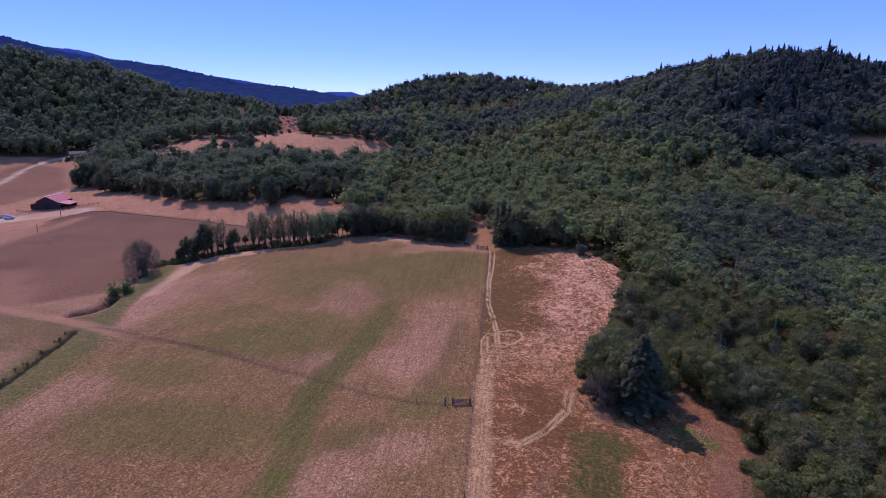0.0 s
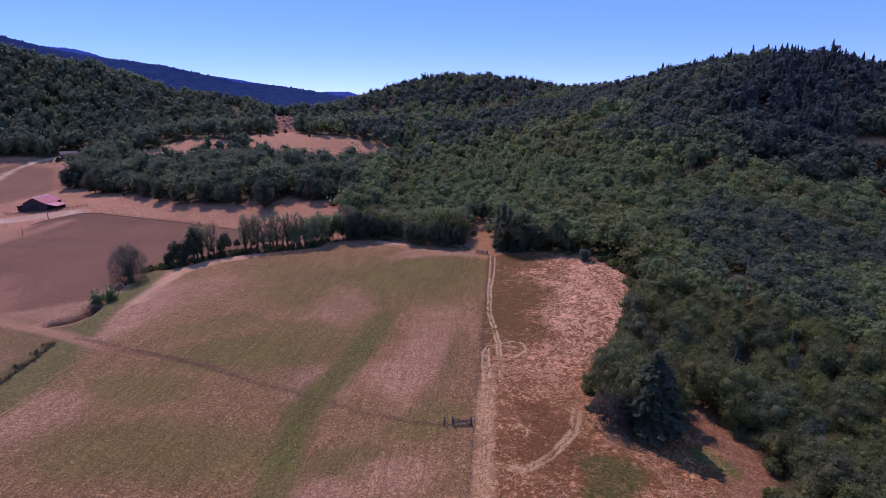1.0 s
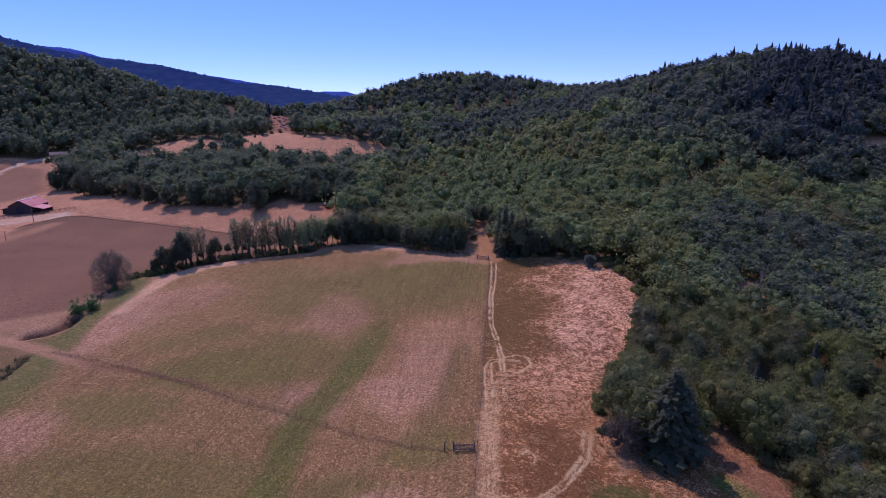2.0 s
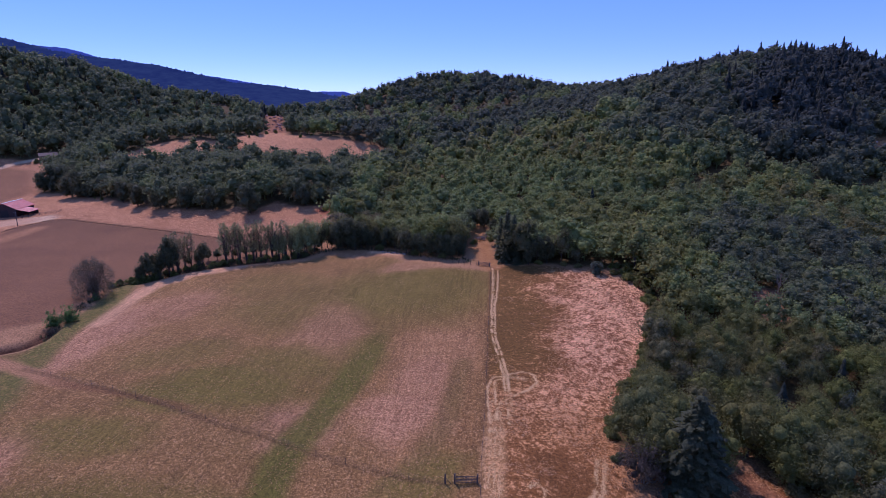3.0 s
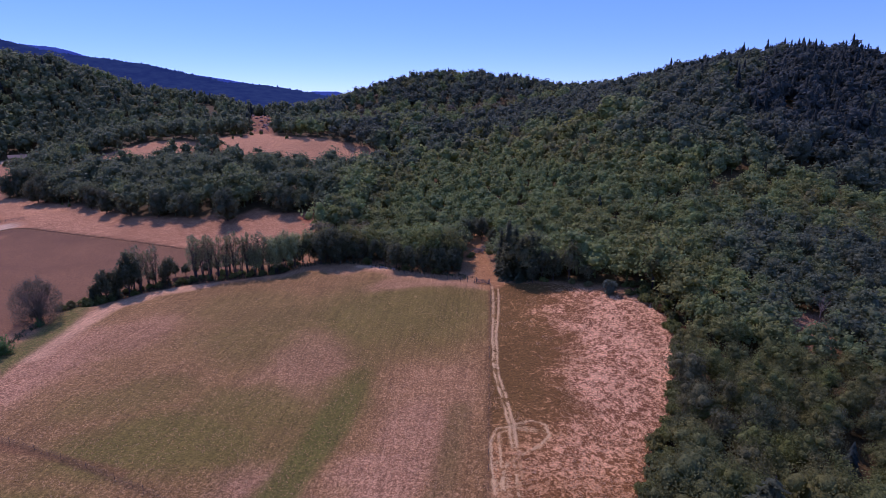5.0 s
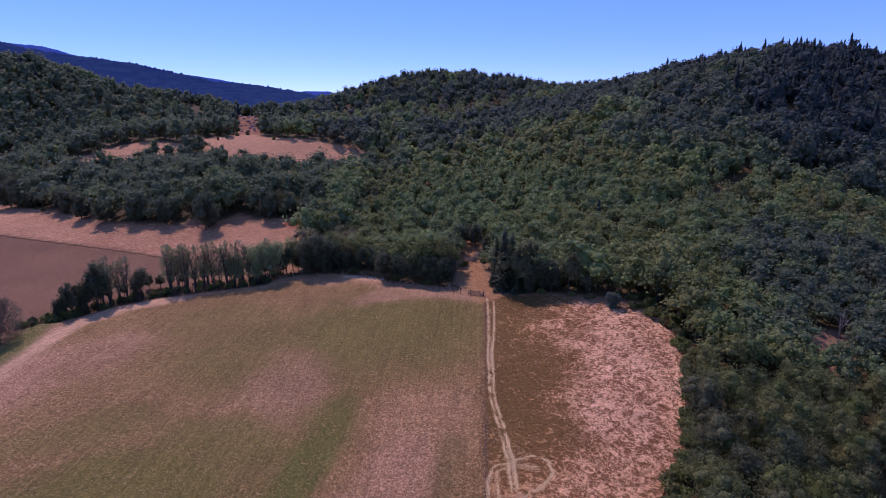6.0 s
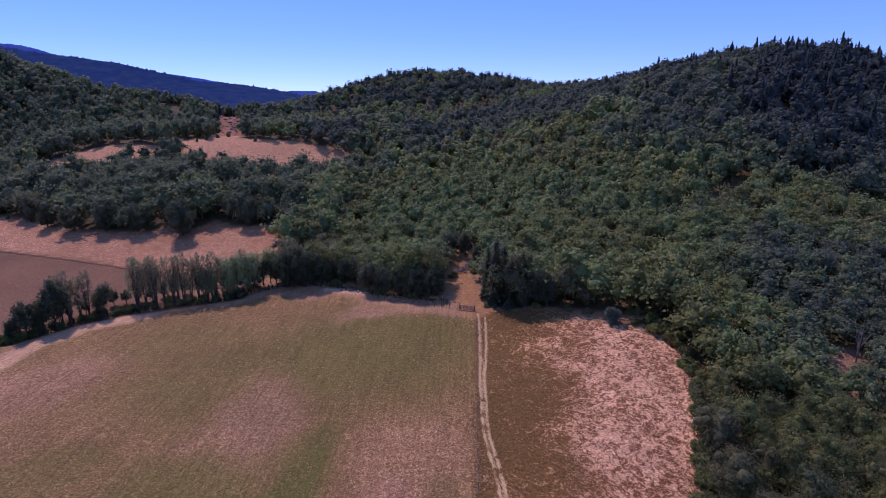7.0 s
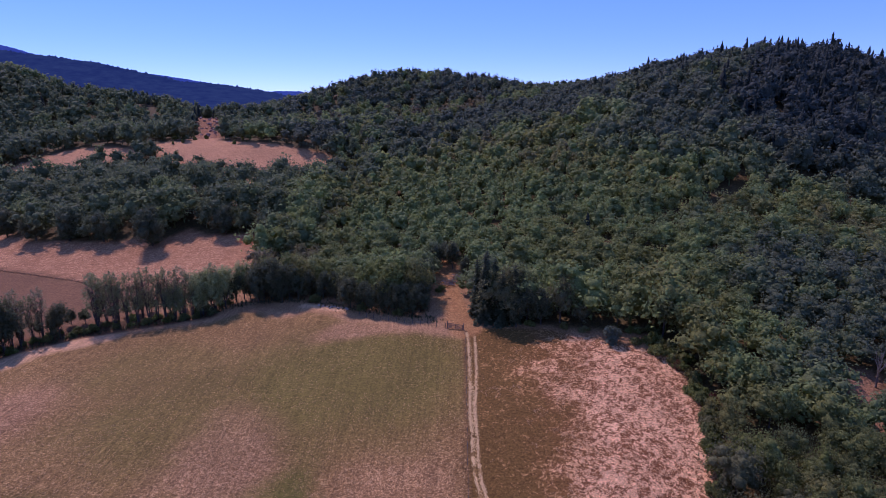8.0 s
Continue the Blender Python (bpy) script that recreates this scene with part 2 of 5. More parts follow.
WHITE_TRIM = plain_material("white_painted_trim", (0.75, 0.73, 0.70), 0.6, 2.0, 0.08)
UNLIT_INSIDE = plain_material("unlit_interior", (0.03, 0.025, 0.022), 0.95, 2.0, 0.3)
SHINGLE = plain_material("tan_shingle_roof", (0.14, 0.086, 0.060), 0.85, 1.5, 0.25)
HOUSE_WALL = plain_material("tan_house_wall", (0.17, 0.105, 0.07), 0.85, 1.0, 0.12)
GLASS = plain_material("dark_window_glass", (0.03, 0.035, 0.04), 0.08, 1.0, 0.05, 0.0, 0.0)
WHITE_PAINT = plain_material("white_car_paint", (0.5, 0.5, 0.5), 0.25, 1.0, 0.04, 0.0, 0.0)
TYRE = plain_material("tyre_rubber", (0.02, 0.02, 0.02), 0.85, 4.0, 0.2)
ROCK = plain_material("pale_stone", (0.46, 0.34, 0.26), 0.9, 1.2, 0.25, 0.0, 0.6, 0.1)
RED_ROCK = plain_material("reddish_cut_rock", (0.34, 0.19, 0.14), 0.95, 0.5, 0.3, 0.0, 0.6, 0.2)
LOG_WOOD = plain_material("grey_log", (0.20, 0.16, 0.13), 0.9, 2.0, 0.3)
STUBBLE = leaf_material("dry_stubble", [(0.52, 0.31, 0.13), (0.56, 0.34, 0.15)], True)
STRAW = leaf_material("dry_straw", [(0.58, 0.35, 0.165), (0.64, 0.40, 0.20)], True)
TRACK_STRAW = plain_material("flattened_straw", (0.62, 0.38, 0.15), 0.95, 1.5, 0.22)
# the farther ridge gets more of the blue haze emission
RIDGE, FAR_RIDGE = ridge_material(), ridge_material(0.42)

# ---- land ----
# hills: plan place, half-widths in x and y, height
HILLS = [
    (-520, 545, 110, 80, 83.4), (250, 480, 130, 110, 74.9), (420, 400, 160, 160, 11.7), (0, 650, 120, 100, 73.0),
    (130, 560, 110, 90, -5.5), (130, 300, 70, 80, 19.8), (85, 160, 40, 60, 5.2), (-430, 560, 110, 90, 19.6),
    (-280, 620, 110, 80, 35.2), (-115, 335, 55, 40, 14.2), (-100, 450, 85, 40, 21.5), (-330, 400, 90, 60, 2.0),
    (-32, 105, 18, 50, -2.9), (50, 110, 30, 35, -4.8), (-150, 560, 60, 60, 6.4), (40, 330, 70, 70, 8.6),
    (210, 180, 80, 110, -16.7), (180, 400, 60, 60, 9.3), (-230, 440, 50, 50, 14.6),
    (-370, 575, 42, 60, 11.0), (-165, 640, 40, 32, -24.0), (-265, 600, 35, 50, 5.0),
]
FENCE = [(-9.0, 40.0), (-5.6, 74.8), (-3.7, 101.6), (-1.6, 125.2), (0.4, 152.1), (3.1, 184.2), (4.3, 201.0)]
CROSS = [(-3.7, 101.5), (-9.3, 101.6), (-15.0, 103.0), (-30.2, 109.1), (-38.1, 112.4), (-52.0, 116.6), (-72.0, 124.1), (-88.0, 129.5), (-103.0, 134.5)]
DITCH = [(-104.5, 70.0), (-102.7, 103.5), (-104.2, 114.7), (-105.4, 125.2), (-107.0, 132.0)]
PIT = [(-115.5, 143.4), (-112.4, 145.4), (-110.8, 149.5), (-111.8, 155.0)]
HOLLOW = [(-111.5, 194), (-102.6, 205.0), (-91, 212.2), (-77, 217.2), (-65, 221.4)]


def height(x, y):
    x, y = np.asarray(x, float), np.asarray(y, float)
    z = -1.68 + 0.0025 * np.clip(x, -700, 700) + 0.0105 * np.clip(y, -200, 700)
    for cx, cy, wx, wy, h in HILLS:
        z = z + h * np.exp(-((x - cx) / wx) ** 2 / 2 - ((y - cy) / wy) ** 2 / 2)
    wild = smooth(230, 420, y)
    z = z + wild * 5.0 * (fbm(x, y, 90.0, 3, 3) - 0.5) + 0.5 * (fbm(x, y, 22.0, 9, 3) - 0.5)
    d, _ = line_distance(x, y, HOLLOW)
    z = z - 1.2 * np.exp(-(d / 3.0) ** 2)
    near = (x > -140) & (x < -80) & (y > 40) & (y < 175)
    if np.any(near):
        d, _ = line_distance(x, y, DITCH)
        z = z - 0.9 * np.exp(-(d / 0.9) ** 2)
        d, _ = line_distance(x, y, PIT)
        z = z - 2.0 * np.exp(-(d / 1.9) ** 2)
    return z


def level(x, y):
    return float(height(np.array([x], float), np.array([y], float))[0])


HEDGE = [(-52, 226), (-39, 226), (-19, 216), (-5, 210), (9, 202), (23, 197), (36, 189), (44, 184)]
WOODS = [(30, -260), (38, 77), (45.5, 90), (46.5, 99), (44, 110), (38, 117), (36, 112), (31, 110), (22, 112), (20, 115), (22.5, 120), (29, 130), (35, 141),
         (40.5, 152), (44.5, 164), (46.5, 177), (45, 190), (37, 193), (23, 199), (8, 204), (8, 226), (4, 248), (0, 248), (-3.5, 224), (-4.5, 213),
         (-19, 220.5), (-39, 230.5), (-54, 230), (-67, 286), (-88, 286), (-96, 291), (-103, 281), (-110, 290), (-117, 281), (-153, 287), (-199, 319), (-234, 338),
         (-260, 347), (-281, 396), (-296, 417), (-336, 424), (-420, 410), (-800, 425), (-800, 780), (700, 780), (700, -260)]
CLEARING = [(-252, 394), (-240, 418), (-228, 437), (-207, 441), (-181, 433), (-172, 455), (-160, 458), (-198, 583), (-178, 583), (-138, 457), (-98, 441),
            (-62, 422), (-52, 404), (-56, 370), (-74, 384), (-88, 368), (-116, 389), (-147, 411), (-163, 406), (-168, 429), (-180, 425), (-188, 408), (-205, 394), (-216, 377), (-230, 376)]
CREST = [(-82, 619), (-7, 640), (45, 630), (90, 595), (130, 566), (151, 495), (179, 469), (213, 464), (258, 449), (311, 428)]
BARE = [(200, 308), (212, 301), (250, 305), (262, 335), (232, 327), (208, 320)]
LANE = [(4.6, 201), (1.5, 218), (1.5, 246)]
FIELD = [(-96, -260), (-96, 96), (-97.5, 110), (-95.5, 124), (-104, 155), (-106.5, 173), (-107, 187), (-104, 196.3), (-98.9, 201.8), (-93, 206.8), (-86, 209.2), (-79, 211.8),
         (-72, 214.8), (-63, 216.6), (-59.5, 221.4), (-56.5, 225), (-48.5, 223.2), (-45, 219.8), (-40.5, 219.5), (-38.4, 222), (-27, 217.6), (-23, 211.4), (-15.3, 209.8),
         (4.2, 201), (3.1, 184), (0.4, 152), (-1.6, 125), (-3.7, 101.5), (-5.6, 74.6), (-9, 20), (-32, -260)]
STRIP = [(-32, -260), (-9, 20), (-5.6, 74.6), (-3.7, 101.5), (-1.6, 125), (0.4, 152), (3.1, 184), (4.3, 202), (23, 197), (37, 188), (46, 181), (45.5, 166),
         (42, 152), (37, 141), (30.5, 130), (21, 113), (20, 97), (36, 106), (47, 108), (46, 90), (39, 77), (36, 20), (30, -260)]
BROWN_FIELD = [(-190, 100), (-198, 218), (-211, 264), (-203, 280), (-193, 279), (-168, 268.5), (-137, 257), (-116, 249), (-97, 241), (-78, 232), (-80, 222), (-100, 212), (-118, 192), (-118, 160), (-140, 147), (-118, 100)]
DRIVE = [(-270, 246), (-240, 261), (-229, 270), (-219, 279), (-210, 283)]
ROAD = [(-312, 330), (-320, 362), (-325, 378), (-329, 393), (-329, 405), (-326.5, 416), (-315, 424)]
TRACK_A = [(4.7, 199.5), (3.7, 181.5), (2.6, 171.0), (1.9, 160.4), (1.5, 152.4), (2.4, 139.9), (2.6, 134.3), (2.5, 126.4), (2.6, 121.2), (2.3, 116.8)]
TRACK_B = [(6.4, 199.3), (5.1, 181.0), (3.6, 170.9), (2.8, 160.3), (2.4, 152.3), (3.3, 140.1), (3.5, 134.3), (3.4, 126.4), (3.5, 121.2)]
LOOP = [(3.2, 134.3), (6.7, 135.6), (9.1, 134.6), (9.6, 131.6), (7.3, 128.6), (4.5, 126.8), (1.7, 124.7), (0.5, 122.2), (-0.2, 118.3)]
LOOP_IN = [(3.4, 133.2), (6.3, 133.0), (8.6, 132.4)]
OVAL = [(2.9, 133.8), (0.4, 133.6), (-0.9, 129.8), (-1.3, 124.2), (-1.3, 118.0), (-1.8, 112.6)]
OVAL_IN = [(2.0, 132.8), (0.9, 132.4), (0.5, 129.0), (0.3, 123.4), (0.2, 118.0)]
ARC = [(-0.6, 90), (4.4, 88.5), (9.2, 92.6), (14.5, 99.8), (17.0, 108)]
CURL = [(3.4, 100.5), (5.2, 101.4), (6.2, 99.8), (5.6, 97.8)]
LAWN = [(12, 72), (16.5, 80), (20, 88)]
CROSS_TRACK = [(-150, 150), (-122, 141), (-107, 136), (-89, 128), (-74, 124.6), (-60, 121)]


def ground_colours(x, y):
    """Main and second colour, and how far tufts of the second stand out, for each place of the ground."""
    n_big, n_mid, n_small = fbm(x, y, 60.0, 21), fbm(x, y, 14.0, 33), fbm(x, y, 3.0, 44)
    main = np.ones((len(x), 3)) * (0.30, 0.205, 0.150)
    other = np.ones((len(x), 3)) * (0.40, 0.28, 0.20)
    clump, cover = np.full(len(x), 0.5), np.zeros(len(x))

    def paint(mask, colour, second=None, tufts=None, more=0.0):
        nonlocal main, other, clump, cover
        cover = cover * (1 - mask) + mask * more
        main = main * (1 - mask[:, None]) + mask[:, None] * np.array(colour)
        if second is not None:
            other = other * (1 - mask[:, None]) + mask[:, None] * np.array(second)
        if tufts is not None:
            clump = clump * (1 - mask) + mask * tufts

    # pale grass margins and the open slopes behind
    back = smooth(225, 250, y)
    paint(back, (0.32, 0.185, 0.130), (0.56, 0.365, 0.275), 0.85, 0.0 + 0.08 * (n_mid - 0.5))
    paint(within(x, y, BROWN_FIELD, 2.5), (0.165, 0.104, 0.076), (0.200, 0.130, 0.096), 0.3)
    paint(within(x, y, BROWN_FIELD, 2.5) * smooth(0.4, 0.65, n_big) * 0.6, (0.215, 0.134, 0.094), (0.26, 0.165, 0.12), 0.4)
    paint(within(x, y, [(-300, 290), (-270, 300), (-262, 345), (-300, 398), (-335, 412), (-345, 395), (-335, 330)], 4), (0.225, 0.140, 0.10), (0.27, 0.17, 0.12), 0.3)
    paint(within(x, y, BROWN_FIELD, 2.5) * smooth(0.52, 0.7, fbm(x + 0.4 * y, y * 2.2, 55.0, 63, 3)) * 0.7, (0.135, 0.084, 0.066), (0.165, 0.105, 0.082), 0.3)
    edge, _ = line_distance(x, y, BROWN_FIELD[2:10])
    paint(smooth(1.6, 0.6, edge) * (0.4 + 0.5 * n_mid), (0.13, 0.09, 0.055), (0.18, 0.12, 0.08), 0.4)
    streak, _ = line_distance(x, y, [(-214, 205), (-204, 223), (-201, 239), (-199.5, 252), (-199, 266)])
    paint(smooth(6.0, 2.0, streak + 3 * (n_mid - 0.5)) * 0.7, (0.34, 0.21, 0.145), (0.44, 0.29, 0.21), 0.5)
    streak, _ = line_distance(x, y, [(-190, 172), (-163, 176), (-150, 160), (-142, 149)])
    paint(smooth(13.0, 3.0, streak + 9 * (n_mid - 0.5)) * 0.6, (0.31, 0.195, 0.145), (0.38, 0.25, 0.19), 0.4)
    # left of the ditch
    left = smooth(-100, -108, x) * smooth(150, 140, y)
    paint(left * smooth(0.35, 0.6, n_mid), (0.165, 0.135, 0.065), (0.25, 0.17, 0.11), 0.4)
    # main field: mown, greener in the hollows, rosy and worn on the knolls
    f = within(x, y, FIELD, 0.8)
    paint(f, (0.200, 0.130, 0.068), (0.54, 0.392, 0.250), 0.85, -0.032)
    wx, wy = x + 9 * (n_mid - 0.5) + 5 * (n_small - 0.5), y + 14 * (fbm(x, y, 17.0, 81, 3) - 0.5)

    def patches(spots):
        most = np.zeros(len(x))
        for cx, cy, rx, ry, strong in spots:
            d = np.hypot((wx - cx - 0.12 * (y - cy)) / rx, (wy - cy) / ry)
            most = np.maximum(most, strong * smooth(1.25, 0.45, d))
        return f * most

    paint(f * smooth(0.35, 0.7, n_big) * 0.5, (0.200, 0.155, 0.075), (0.36, 0.26, 0.16), 0.8, -0.02)
    paint(patches([(-20, 186, 32, 28, 0.78), (-9, 180, 9, 14, 0.6), (-48, 174, 24, 22, 0.55), (-40, 134, 8, 26, 0.5), (-56, 128, 20, 10, 0.85), (-46, 141, 13, 10, 0.7), (-74, 110, 15, 10, 0.7), (-58, 91, 26, 9, 0.65), (-23, 91, 10, 6, 0.7),
                   (-12, 106, 6, 7, 0.7), (-30, 150, 7, 12, 0.7), (-70, 143, 13, 9, 0.5), (-62, 190, 22, 14, 0.4)]), (0.142, 0.146, 0.044), (0.27, 0.235, 0.105), 0.65, -0.05)
    paint(patches([(-99, 152, 11, 30, 0.9), (-39, 118, 8, 9, 0.8), (-20, 121, 11, 10, 0.8), (-16, 134, 8, 13, 0.7), (-12, 148, 12, 15, 0.36), (-28, 80, 9, 7, 0.7), (-16, 87, 8, 7, 0.7), (-86, 97, 10, 14, 0.7), (-40, 160, 11, 16, 0.55),
                   (-20, 205, 14, 6, 0.7), (-86, 176, 12, 14, 0.6)]), (0.265, 0.165, 0.125), (0.50, 0.345, 0.28), 0.9, 0.02)
    # drainage hollow, and its darker branch
    d, _ = line_distance(x, y, [(-36.5, 60), (-36.3, 92), (-37.3, 109), (-33.9, 122), (-30, 137), (-26, 159), (-30, 190)])
    hollow = f * smooth(4.2, 1.2, d + 4.0 * (n_mid - 0.5)) * smooth(172, 130, y)
    paint(hollow * 0.86, (0.112, 0.136, 0.036), (0.20, 0.185, 0.07), 0.6, -0.06)
    d, _ = line_distance(x, y, [(-36, 84), (-24, 96), (-14, 108), (-9, 120), (-6, 140)])
    paint(f * smooth(3.2, 0.6, d + 3.0 * (n_mid - 0.5)) * 0.55, (0.150, 0.130, 0.058), (0.22, 0.17, 0.10), 0.4)
    # worn rim of the field under the hedge
    rim, _ = line_distance(x, y, FIELD[5:24])
    paint(f * smooth(5.5, 1.5, rim + 5 * (n_mid - 0.5)) * 0.8, (0.40, 0.265, 0.205), (0.48, 0.34, 0.27), 0.4)
    rim, _ = line_distance(x, y, [(-102.5, 160), (-104, 176), (-103, 189), (-96, 201.5), (-84, 208)])
    paint(f * smooth(4.2, 1.6, rim + 2.5 * (n_small - 0.5)) * 0.9, (0.52, 0.37, 0.30), (0.60, 0.45, 0.37), 0.4)
    d, _ = line_distance(x, y, [(-38.6, 222.2), (-33, 220.6), (-27, 217.8)])
    paint(smooth(1.7, 0.7, d + 0.6 * (n_small - 0.5)) * 0.9, (0.62, 0.46, 0.37), (0.68, 0.52, 0.42), 0.4)
    # dark litter in the hollow under the hedge, with the hedge's shadow painted in
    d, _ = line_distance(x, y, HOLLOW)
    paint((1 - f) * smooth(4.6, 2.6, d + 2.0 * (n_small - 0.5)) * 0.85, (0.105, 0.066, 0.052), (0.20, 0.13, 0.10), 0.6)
    # green verge along the ditch
    d, _ = line_distance(x, y, [(-97, 60), (-98, 96), (-99, 109), (-99, 122), (-104, 138), (-107, 155), (-108, 173), (-112, 188)])
    paint(smooth(1.0, 0.35, d / (5.0 + 6.5 * np.exp(-((y - 114) / 16) ** 2)) + 0.5 * (n_mid - 0.5)) * 0.9, (0.108, 0.136, 0.042), (0.24, 0.20, 0.10), 0.75, -0.02)
    # strip by the woods: brown dead grass with pale straw
    s = within(x, y, STRIP, 0.9)
    edge = np.interp(y, (60, 95, 130, 150, 165, 185, 200), (2, 6, 9, 14, 17, 19, 23))
    pale = smooth(-9.0, 11.0, x - edge + 14 * (n_mid - 0.5) + 12 * (n_small - 0.5))
    bare = smooth(124, 140, y + 8 * (n_mid - 0.5)) * (1 - pale)
    paint(s, (0.190, 0.104, 0.046), (0.54, 0.345, 0.215), 1.0, -0.025 * smooth(110, 90, y) + 0.06 * (n_mid - 0.5))
    paint(s * pale * smooth(112, 150, y + 16 * (n_mid - 0.5)), (0.205, 0.106, 0.064), (0.76, 0.53, 0.42), 1.0, -0.004 + 0.02 * smooth(125, 160, y) + 0.08 * (n_small - 0.5))
    paint(s * bare, (0.142, 0.094, 0.036), (0.46, 0.30, 0.16), 0.85, -0.055 + 0.09 * (n_mid - 0.5))
    dim = s * smooth(4.5, 1.5, line_distance(x, y, [(8, 92), (12, 98), (9, 106)])[0] + 7 * (n_mid - 0.5) + 3 * (n_small - 0.5))
    paint(dim * 0.8, (0.16, 0.09, 0.04), (0.42, 0.27, 0.17), 0.8, -0.06)
    lawn, _ = line_distance(x, y, LAWN)
    paint(s * smooth(6.5, 3.2, lawn + 7 * (n_mid - 0.5) + 3 * (n_small - 0.5)) * 0.95, (0.085, 0.100, 0.030), (0.20, 0.145, 0.065), 0.9, -0.02)
    lawn, _ = line_distance(x, y, [(36, 96), (40, 91)])
    paint(s * smooth(3.2, 1.2, lawn + 1.5 * (n_small - 0.5)) * 0.8, (0.075, 0.13, 0.03), (0.11, 0.15, 0.04), 0.5)
    path, _ = line_distance(x, y, [(32, 60), (38, 82), (43.6, 90), (43.9, 94.4), (41, 100), (38.5, 106)])
    paint(s * smooth(4.2, 2.0, path + 2 * (n_small - 0.5)) * 0.85, (0.22, 0.122, 0.086), (0.30, 0.18, 0.135), 0.6)
    # fence line verge and wheel tracks
    d, _ = line_distance(x, y, FENCE)
    paint(smooth(0.9, 0.3, d) * (0.45 + 0.3 * n_small), (0.12, 0.085, 0.045), (0.22, 0.15, 0.09), 0.5)
    verge, _ = line_distance(x, y, [(px + 2.0, py) for px, py in FENCE])
    paint(smooth(2.6, 1.3, verge + 1.2 * (n_small - 0.5)) * smooth(124, 112, y) * 0.6, (0.40, 0.285, 0.175), (0.62, 0.47, 0.32), 0.9)
    straw, bright = (0.58, 0.44, 0.27), (0.66, 0.52, 0.34)
    for line, gap, strong in ((TRACK_A, 0.0, 0.42), (TRACK_B, 0.0, 0.42), (LOOP, 0.0, 0.5), (LOOP_IN, 0.0, 0.4), (OVAL, 0.0, 0.5), (OVAL_IN, 0.0, 0.5), (ARC, 0.6, 0.5), (CURL, 0.0, 0.6)):
        d, _ = line_distance(x, y, line)
        rut = smooth(0.36, 0.06, np.abs(d - gap + 0.5 * (fbm(x, y, 5.0, 73, 2) - 0.5)) + 0.5 * (n_small - 0.5)) * (0.35 + 0.9 * fbm(x, y, 2.6, 74, 2))
        paint(rut * strong, straw, bright, 0.5)
    d, _ = line_distance(x, y, CROSS_TRACK)
    paint(smooth(2.6, 1.0, d + 0.8 * (n_small - 0.5)) * 0.85 * smooth(-78, -100, x), (0.36, 0.235, 0.175), (0.44, 0.30, 0.23), 0.4)
    paint(smooth(1.5, 0.6, d + 0.6 * (n_small - 0.5)) * 0.6 * smooth(-98, -86, x), (0.15, 0.085, 0.055), (0.20, 0.12, 0.08), 0.4)
    d, _ = line_distance(x, y, CROSS)
    paint(smooth(0.95, 0.25, d + 0.4 * (n_small - 0.5)) * (0.3 + 0.4 * n_mid), (0.10, 0.075, 0.045), (0.16, 0.11, 0.07), 0.5)
    d, _ = line_distance(x, y, DITCH)
    paint(smooth(1.3, 0.5, d + 0.6 * (n_small - 0.5)) * 0.9, (0.060, 0.055, 0.030), (0.10, 0.08, 0.05), 0.5)
    d, _ = line_distance(x, y, PIT)
    paint(smooth(4.6, 2.6, d + 0.8 * (n_small - 0.5)) * smooth(150, 144, y) * 0.7, (0.40, 0.27, 0.22), (0.46, 0.32, 0.26), 0.4)
    paint(smooth(2.6, 1.2, d + 0.8 * (n_small - 0.5)) * 0.95, (0.075, 0.040, 0.032), (0.11, 0.06, 0.045), 0.5)
    # lane through the gap in the trees, its colour toned down for their shade
    d, _ = line_distance(x, y, LANE)
    paint(smooth(4.8, 2.6, d + 2 * (n_small - 0.5)), (0.30, 0.18, 0.105), (0.43, 0.29, 0.175), 0.7)
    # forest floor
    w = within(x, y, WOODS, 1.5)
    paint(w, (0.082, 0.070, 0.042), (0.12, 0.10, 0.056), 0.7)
    c = within(x, y, CLEARING, 3.0)
    paint(c, (0.36, 0.205, 0.135), (0.58, 0.37, 0.27), 0.9, 0.02)
    paint(c * smooth(475, 500, y), (0.20, 0.095, 0.06), (0.44, 0.27, 0.20), 1.0, -0.01)
    d, _ = line_distance(x, y, [(73, 158), (78, 170)])
    paint(smooth(4.5, 2.0, d + 2 * (n_small - 0.5)), (0.26, 0.165, 0.135), (0.36, 0.25, 0.21), 0.7)
    d, _ = line_distance(x, y, [(133, 259), (138, 268)])
    paint(smooth(5.0, 3.0, d + 2 * (n_small - 0.5)), (0.36, 0.21, 0.12), (0.50, 0.32, 0.20), 0.8)
    paint(within(x, y, BARE, 3.0), (0.42, 0.23, 0.14), (0.60, 0.38, 0.26), 0.9)
    for line, wide in ((DRIVE, 7.0), (ROAD, 2.6)):
        d, _ = line_distance(x, y, line)
        paint(smooth(wide + 0.8, wide - 0.8, d + 1.5 * (n_small - 0.5)), (0.52, 0.45, 0.42), (0.60, 0.54, 0.50), 0.4)
    d, _ = line_distance(x, y, [(-228, 274), (-216, 280)])
    paint(smooth(9, 5, d + 3 * (n_mid - 0.5)), (0.46, 0.35, 0.31), (0.52, 0.42, 0.37), 0.5)
    d, _ = line_distance(x, y, [(-70.5, 279), (-66, 283)])
    paint(smooth(5, 2, d + 3 * (n_small - 0.5)), (0.30, 0.10, 0.06), (0.42, 0.24, 0.17), 0.7)
    dry = np.array((0.985, 0.737, 0.425))
    return main * dry, other * dry, clump, cover, f


